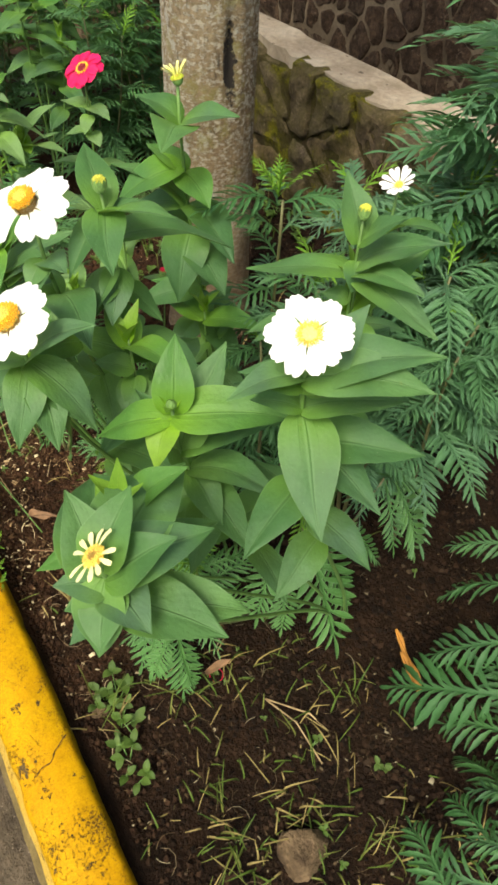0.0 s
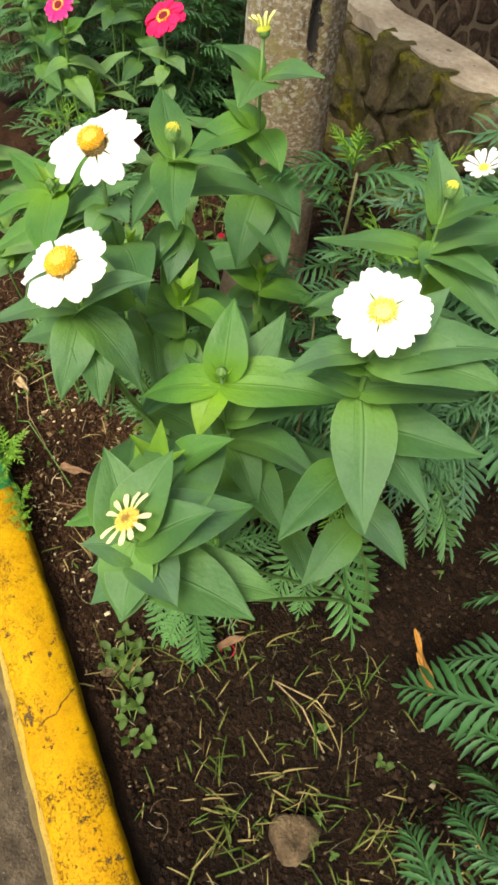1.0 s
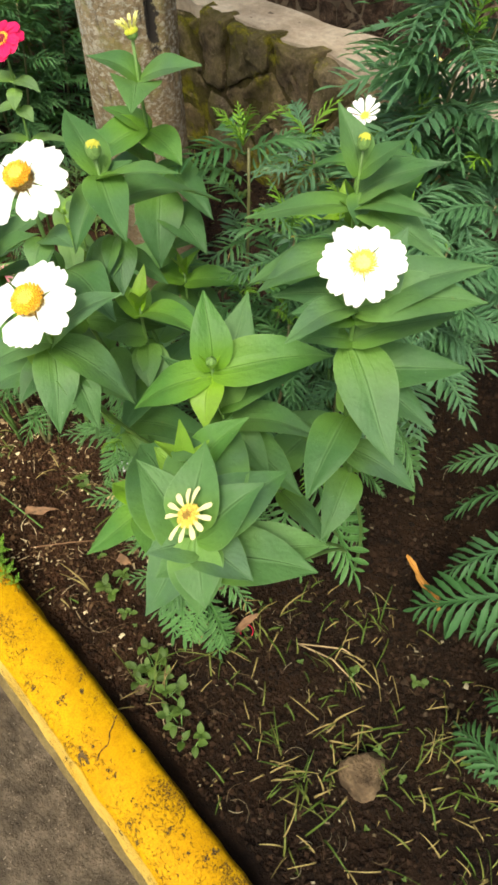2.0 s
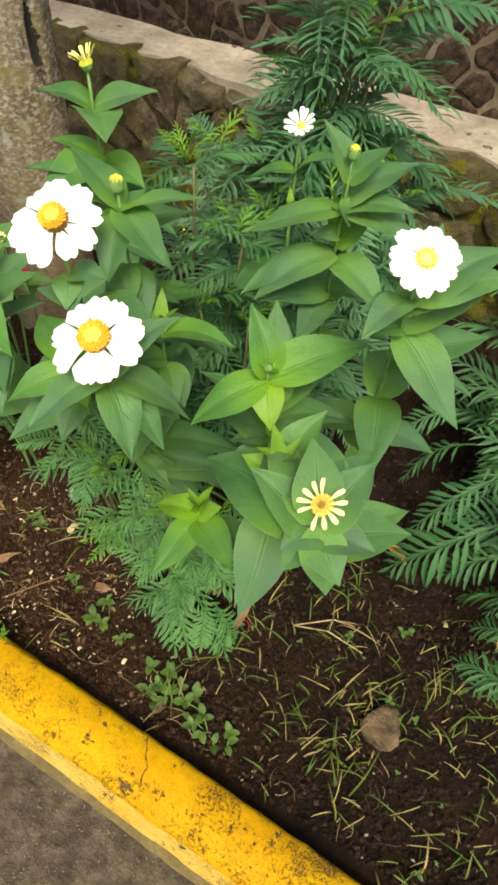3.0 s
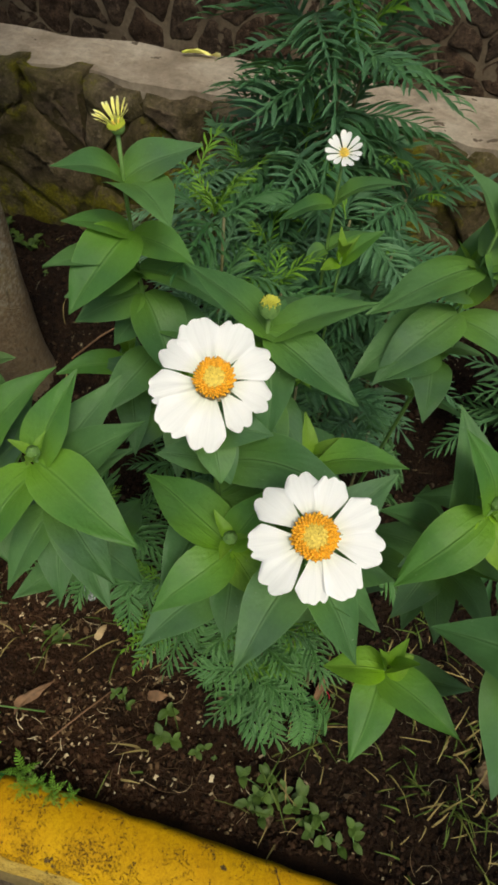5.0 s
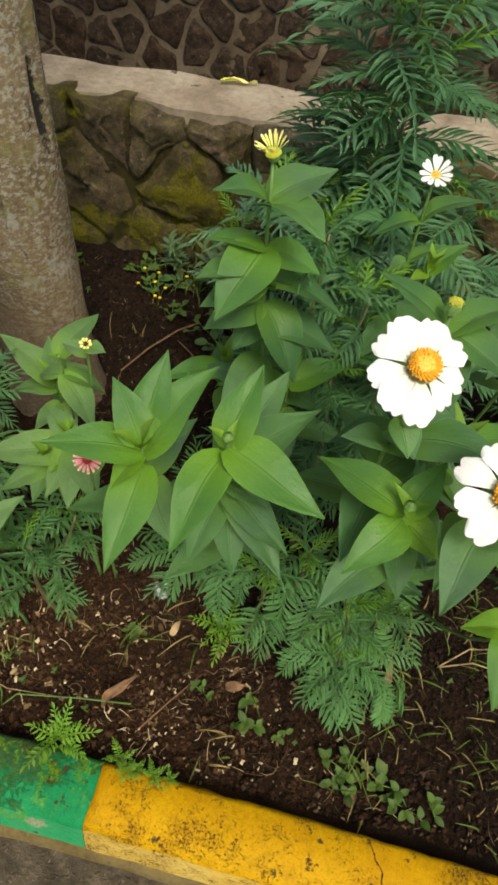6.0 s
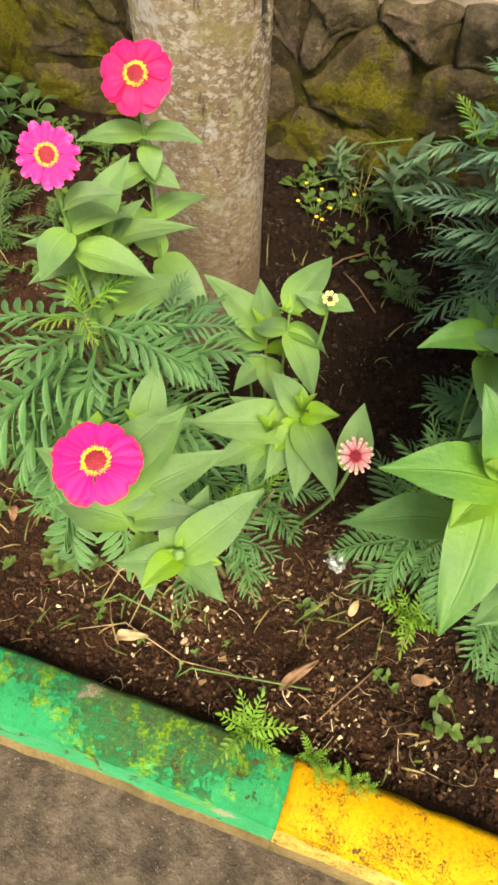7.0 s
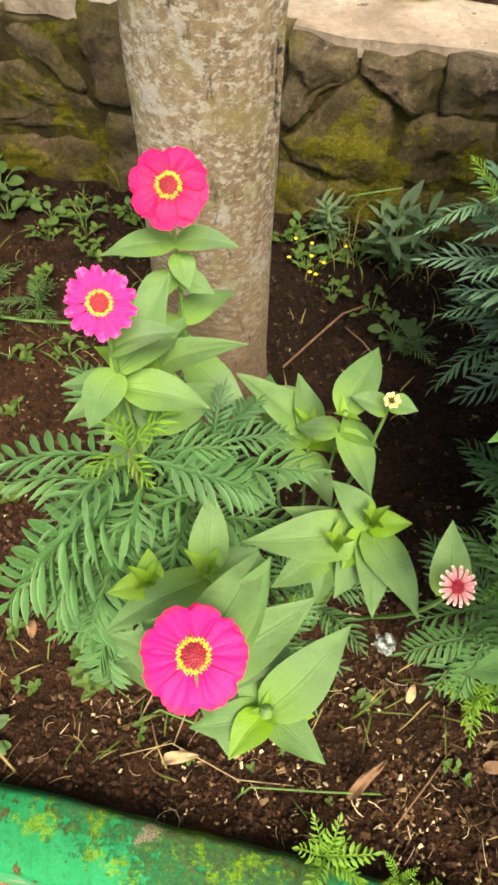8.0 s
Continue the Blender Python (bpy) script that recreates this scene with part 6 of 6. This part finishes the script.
def litter():
    r = random.Random(12)
    verts, polys = [], []
    for k in range(12000):
        x, y = (r.uniform(-0.8, 0.9), r.uniform(0.3, 1.2)) if 8000 <= k < 11500 else scatter_zone(r) if k % 3 else (r.gauss(-0.05, 0.18), abs(r.gauss(0.14, 0.1)) + 0.02)
        if noise.noise(Vector((x * 9, y * 9, 4))) + r.uniform(-0.35, 0.35) < 0:
            continue
        if k % 30 == 0:
            ln, w = r.uniform(0.006, 0.013), r.uniform(0.0025, 0.005)
        elif r.random() < 0.8:
            ln, w = r.uniform(0.002, 0.008), r.uniform(0.0007, 0.0026)
        else:
            ln, w = r.uniform(0.01, 0.032), r.uniform(0.0003, 0.0008)
        a, tilt, c = r.uniform(0, 6.3), r.uniform(-0.5, 0.5), r.uniform(-0.3, 0.3)
        b, shape = len(verts), [r.random() for _ in range(4)]
        z = soil_height(x, y) + 0.004
        for i in range(4):
            s = i / 3
            q = a + c * s * 2
            ww = w * (0.5 + 0.5 * shape[i])
            p = Vector((x + math.cos(q) * ln * s, y + math.sin(q) * ln * s, z + tilt * ln * (s - 0.5) + 0.002 * math.sin(s * 3.1)))
            verts += [p + Vector((-math.sin(q), math.cos(q), 0.3)) * ww, p - Vector((-math.sin(q), math.cos(q), -0.2)) * ww]
        polys += [(b + 2 * i, b + 2 * i + 1, b + 2 * i + 3, b + 2 * i + 2) for i in range(3)]
    me = bpy.data.meshes.new("dry_litter")
    me.from_pydata(verts, [], polys)
    me.materials.append(M_LITTER)
    tagged(new("dry_litter", me), "dry straw and leaf bits strewn on the soil", "litter", kind="stuff")


def root_strands():
    """Thin curling rootlets and dead stalks on the soil."""
    r = random.Random(14)
    bm = bmesh.new()
    for k in range(620):
        x, y = (r.uniform(0.3, 0.95), r.uniform(0.02, 0.42)) if k % 9 < 4 else (r.uniform(-0.7, 0.35), r.uniform(0.02, 0.3))
        a, c, ln = r.uniform(0, 6.3), r.uniform(-3, 3), r.uniform(0.015, 0.05)
        pts = []
        for i in range(5):
            pts.append(Vector((x, y, soil_height(x, y) + 0.003 + 0.008 * math.sin(i * 0.78) * (k % 2))))
            x, y, a = x + math.cos(a) * ln / 4, y + math.sin(a) * ln / 4, a + c / 4
        tube(bm, pts, r.uniform(0.0003, 0.0007), 3, False)
    tagged(part("root_strands", bm, M_LITTER), "thin curled rootlets and dead stalks on soil", "litter", kind="stuff")


def grass_tuft(at, count, size, seed):
    r = random.Random(seed)
    bm = bmesh.new()
    for _ in range(count):
        a, ln = r.uniform(0, 360), size * r.uniform(0.5, 1.7)
        blade(bm, Vector((r.gauss(0, 0.022), r.gauss(0, 0.022), 0)), a, r.uniform(4, 50) if r.random() < 0.8 else r.uniform(50, 75), ln, r.uniform(0.0009, 0.0024), r.uniform(0.1, 0.4), 0.4, 0, 7, 3, (0.3, 0.9), r.random() * 9)
    ob = part("grass_tuft", bm, M_GRASS)
    ob.location = (*at, soil_height(*at) - 0.002)
    tagged(ob, "sparse tuft of thin green grass on soil", "grass", "grass tufts", "stuff")


clods()
litter()
root_strands()
r_seed = random.Random(31)
for k in range(46):
    weed((r_seed.uniform(-0.75, 0.85), r_seed.uniform(0.03, 0.34) if k % 4 else r_seed.uniform(0.5, 1.1)), r_seed.uniform(0.012, 0.026), 1, 600 + k, "tiny green seedling with two leaves on soil")
r_grass = random.Random(21)
for k in range(74):
    grass_tuft((r_grass.uniform(0.34, 0.95), r_grass.uniform(0.02, 0.42)), r_grass.randint(3, 8), r_grass.uniform(0.02, 0.06), 100 + k)
for k in range(64):
    grass_tuft((r_grass.uniform(-0.85, 0.4), r_grass.uniform(0.02, 0.3) if k % 3 else r_grass.uniform(0.4, 1.2)), r_grass.randint(2, 6), r_grass.uniform(0.025, 0.06), 300 + k)

for k in range(26):
    grass_tuft((r_grass.uniform(-0.3, 0.0), r_grass.uniform(1.1, 1.24)) if k % 2 else (r_grass.uniform(-1.0, -0.5), r_grass.uniform(0.6, 1.22)), r_grass.randint(5, 10), r_grass.uniform(0.04, 0.09), 500 + k)


def rock(at, size, seed):
    bm = bmesh.new()
    bmesh.ops.create_icosphere(bm, subdivisions=4, radius=1)
    r = random.Random(seed)
    planes = [(Vector((r.gauss(0, 1), r.gauss(0, 1), r.gauss(0, 1))).normalized(), r.uniform(0.62, 0.95)) for _ in range(16)]
    for v in bm.verts:
        q = v.co.normalized()
        d = min([1.15] + [h / q.dot(m) for m, h in planes if q.dot(m) > 0.2])
        d += 0.06 * noise.noise(q * 3 + Vector((seed, 0, 0))) + 0.04 * noise.noise(q * 9)
        v.co = Vector((q.x * size[0], q.y * size[1], q.z * size[2])) * d
    ob = part("rock", bm, M_ROCK)
    ob.location = (*at, soil_height(*at) + size[2] * 0.45)
    tagged(ob, "rough brown stone half sunk in soil", "stone", "stones on the soil")


rock((0.705, 0.2), (0.036, 0.043, 0.03), 3)
rock((0.37, 0.045), (0.012, 0.016, 0.01), 5)
rock((0.62, 0.52), (0.012, 0.012, 0.009), 7)


def dry_leaf(at, az, length, width, mat, label, rise=4, arch=0.12, seed=1.0, z=None):
    bm = bmesh.new()
    blade(bm, Vector((0, 0, 0.006)), az, rise, length, width, arch * 0.6, 0.35, 0, 12, 8, (0.5, 0.75), seed, 0.2)
    ob = part("dry_leaf", bm, mat)
    ob.location = (*at, soil_height(*at) if z is None else z)
    tagged(ob, label, "dead leaf", "dead leaves")


dry_leaf((-0.57, 0.225), -60, 0.03, 0.015, M_DRY, "curled tan dead leaf on soil")
dry_leaf((-0.36, 0.18), 20, 0.05, 0.014, M_DRY, "long brown dead leaf on soil", 4, 0.2)
dry_leaf((-0.31, 0.075), 20, 0.055, 0.015, M_PALEDRY, "pale curled dead leaf on soil", 10, 0.3)
dry_leaf((-0.045, 0.085), 52, 0.075, 0.014, M_DRY, "curled red-brown dead leaf on soil", 12, 0.3)
dry_leaf((0.635, 0.514), 163, 0.107, 0.011, M_SHEATH, "orange dry leaf sheath lying on soil", 10)
dry_leaf((0.639, 0.508), 172, 0.075, 0.01, M_SHEATH, "orange dry leaf sheath lying on soil", 25)
dry_leaf((0.145, 0.165), 15, 0.035, 0.016, M_DRY, "curled red-brown dead leaf on soil", 10, 0.3, 4)
dry_leaf((0.03, 0.23), 75, 0.03, 0.012, M_PALEDRY, "pale curled dead leaf on soil", 5, 0.2, 6)
dry_leaf((-0.19, 1.44), 5, 0.09, 0.016, M_CREAM, "fallen yellow-green leaf on the concrete coping", 2, 0.05, 3, 0.412)
dry_leaf((0.41, 0.22), 80, 0.05, 0.012, M_DRY, "long brown dead leaf on soil", 20, 0.1, 7)


def twig(points, radius, label, mat):
    bm = bmesh.new()
    o = Vector((points[0][0], points[0][1], 0))
    tube(bm, [Vector((x, y, soil_height(x, y) + z)) - o for x, y, z in points], radius, 5)
    ob = part("twig", bm, mat)
    ob.location = o
    tagged(ob, label, "twig", "twigs on the soil")


twig([(-0.27, 0.82, 0.005), (-0.22, 0.88, 0.02), (-0.17, 0.97, 0.015), (-0.12, 0.99, 0.03)], 0.0025, "thin dry brown twig on soil", M_DRY)
twig([(-0.37, 0.07, 0.004), (-0.3, 0.1, 0.03), (-0.2, 0.075, 0.02), (-0.12, 0.085, 0.004)], 0.0009, "thin arching straw stalk on soil", M_PALEDRY)
twig([(0.02, 0.06, 0.004), (0.06, 0.12, 0.012), (0.1, 0.18, 0.004)], 0.0014, "thin dry brown twig on soil", M_DRY)
twig([(-1.05, 0.83, 0.02), (-0.92, 0.79, 0.035), (-0.8, 0.8, 0.02), (-0.7, 0.83, 0.006)], 0.0035, "creeping pale green weed stem on soil", M_STEM)
twig([(-0.2, 0.05, 0.004), (-0.18, 0.07, 0.02), (-0.08, 0.085, 0.03), (0.0, 0.1, 0.015)], 0.0014, "thin green stalk lying on soil", M_STEM)
twig([(-0.2, 0.05, 0.004), (-0.19, 0.06, 0.06), (-0.19, 0.065, 0.1)], 0.0013, "thin upright green stalk on soil", M_STEM)
twig([(-0.36, 0.12, 0.004), (-0.33, 0.14, 0.03), (-0.26, 0.13, 0.03), (-0.22, 0.125, 0.01)], 0.0015, "thin green stalk lying on soil", M_STEM)
twig([(-0.36, 0.12, 0.004), (-0.34, 0.17, 0.05), (-0.3, 0.2, 0.08)], 0.0013, "thin pale straw stalk on soil", M_PALEDRY)
twig([(-0.3, 0.1, 0.004), (-0.29, 0.15, 0.04), (-0.27, 0.19, 0.06)], 0.001, "thin pale straw stalk on soil", M_PALEDRY)
twig([(-0.25, 1.2, 0.01), (-0.2, 1.19, 0.12), (-0.1, 1.18, 0.17)], 0.0018, "thin arching weed stem at the wall foot", M_STEM)
twig([(-0.16, 0.93, 0.02), (-0.12, 0.9, 0.02), (-0.07, 0.86, 0.004)], 0.0016, "thin dry brown twig on soil", M_DRY)
twig([(0.5, 0.28, 0.01), (0.56, 0.33, 0.012), (0.6, 0.34, 0.004)], 0.0014, "thin pale straw stalk on soil", M_PALEDRY)
twig([(0.5, 0.28, 0.01), (0.56, 0.3, 0.02), (0.63, 0.3, 0.004)], 0.0014, "thin pale straw stalk on soil", M_PALEDRY)


def ring_band():
    bm = bmesh.new()
    tube(bm, [(0.013 * math.cos(a), 0.011 * math.sin(a), 0.004 + 0.003 * math.sin(2 * a)) for a in [2 * math.pi * k / 18 for k in range(17)]], 0.0008, 5)
    ob = part("rubber_band", bm, M_REDPET)
    ob.location = (0.42, 0.235, soil_height(0.42, 0.235) + 0.002)
    tagged(ob, "thin red rubber band lying on soil", "rubber band")


ring_band()


def foil_scrap():
    bm = bmesh.new()
    bmesh.ops.create_icosphere(bm, subdivisions=3, radius=0.016)
    for v in bm.verts:
        v.co = Vector((v.co.x, v.co.y, v.co.z * 0.45)) + wobble(v.co, 120, 0.009)
    ob = part("foil_scrap", bm, M_FOIL, smooth=False)
    ob.location = (-0.012, 0.31, soil_height(-0.012, 0.31) + 0.005)
    tagged(ob, "crumpled dark silvery foil scrap on soil", "litter")


foil_scrap()
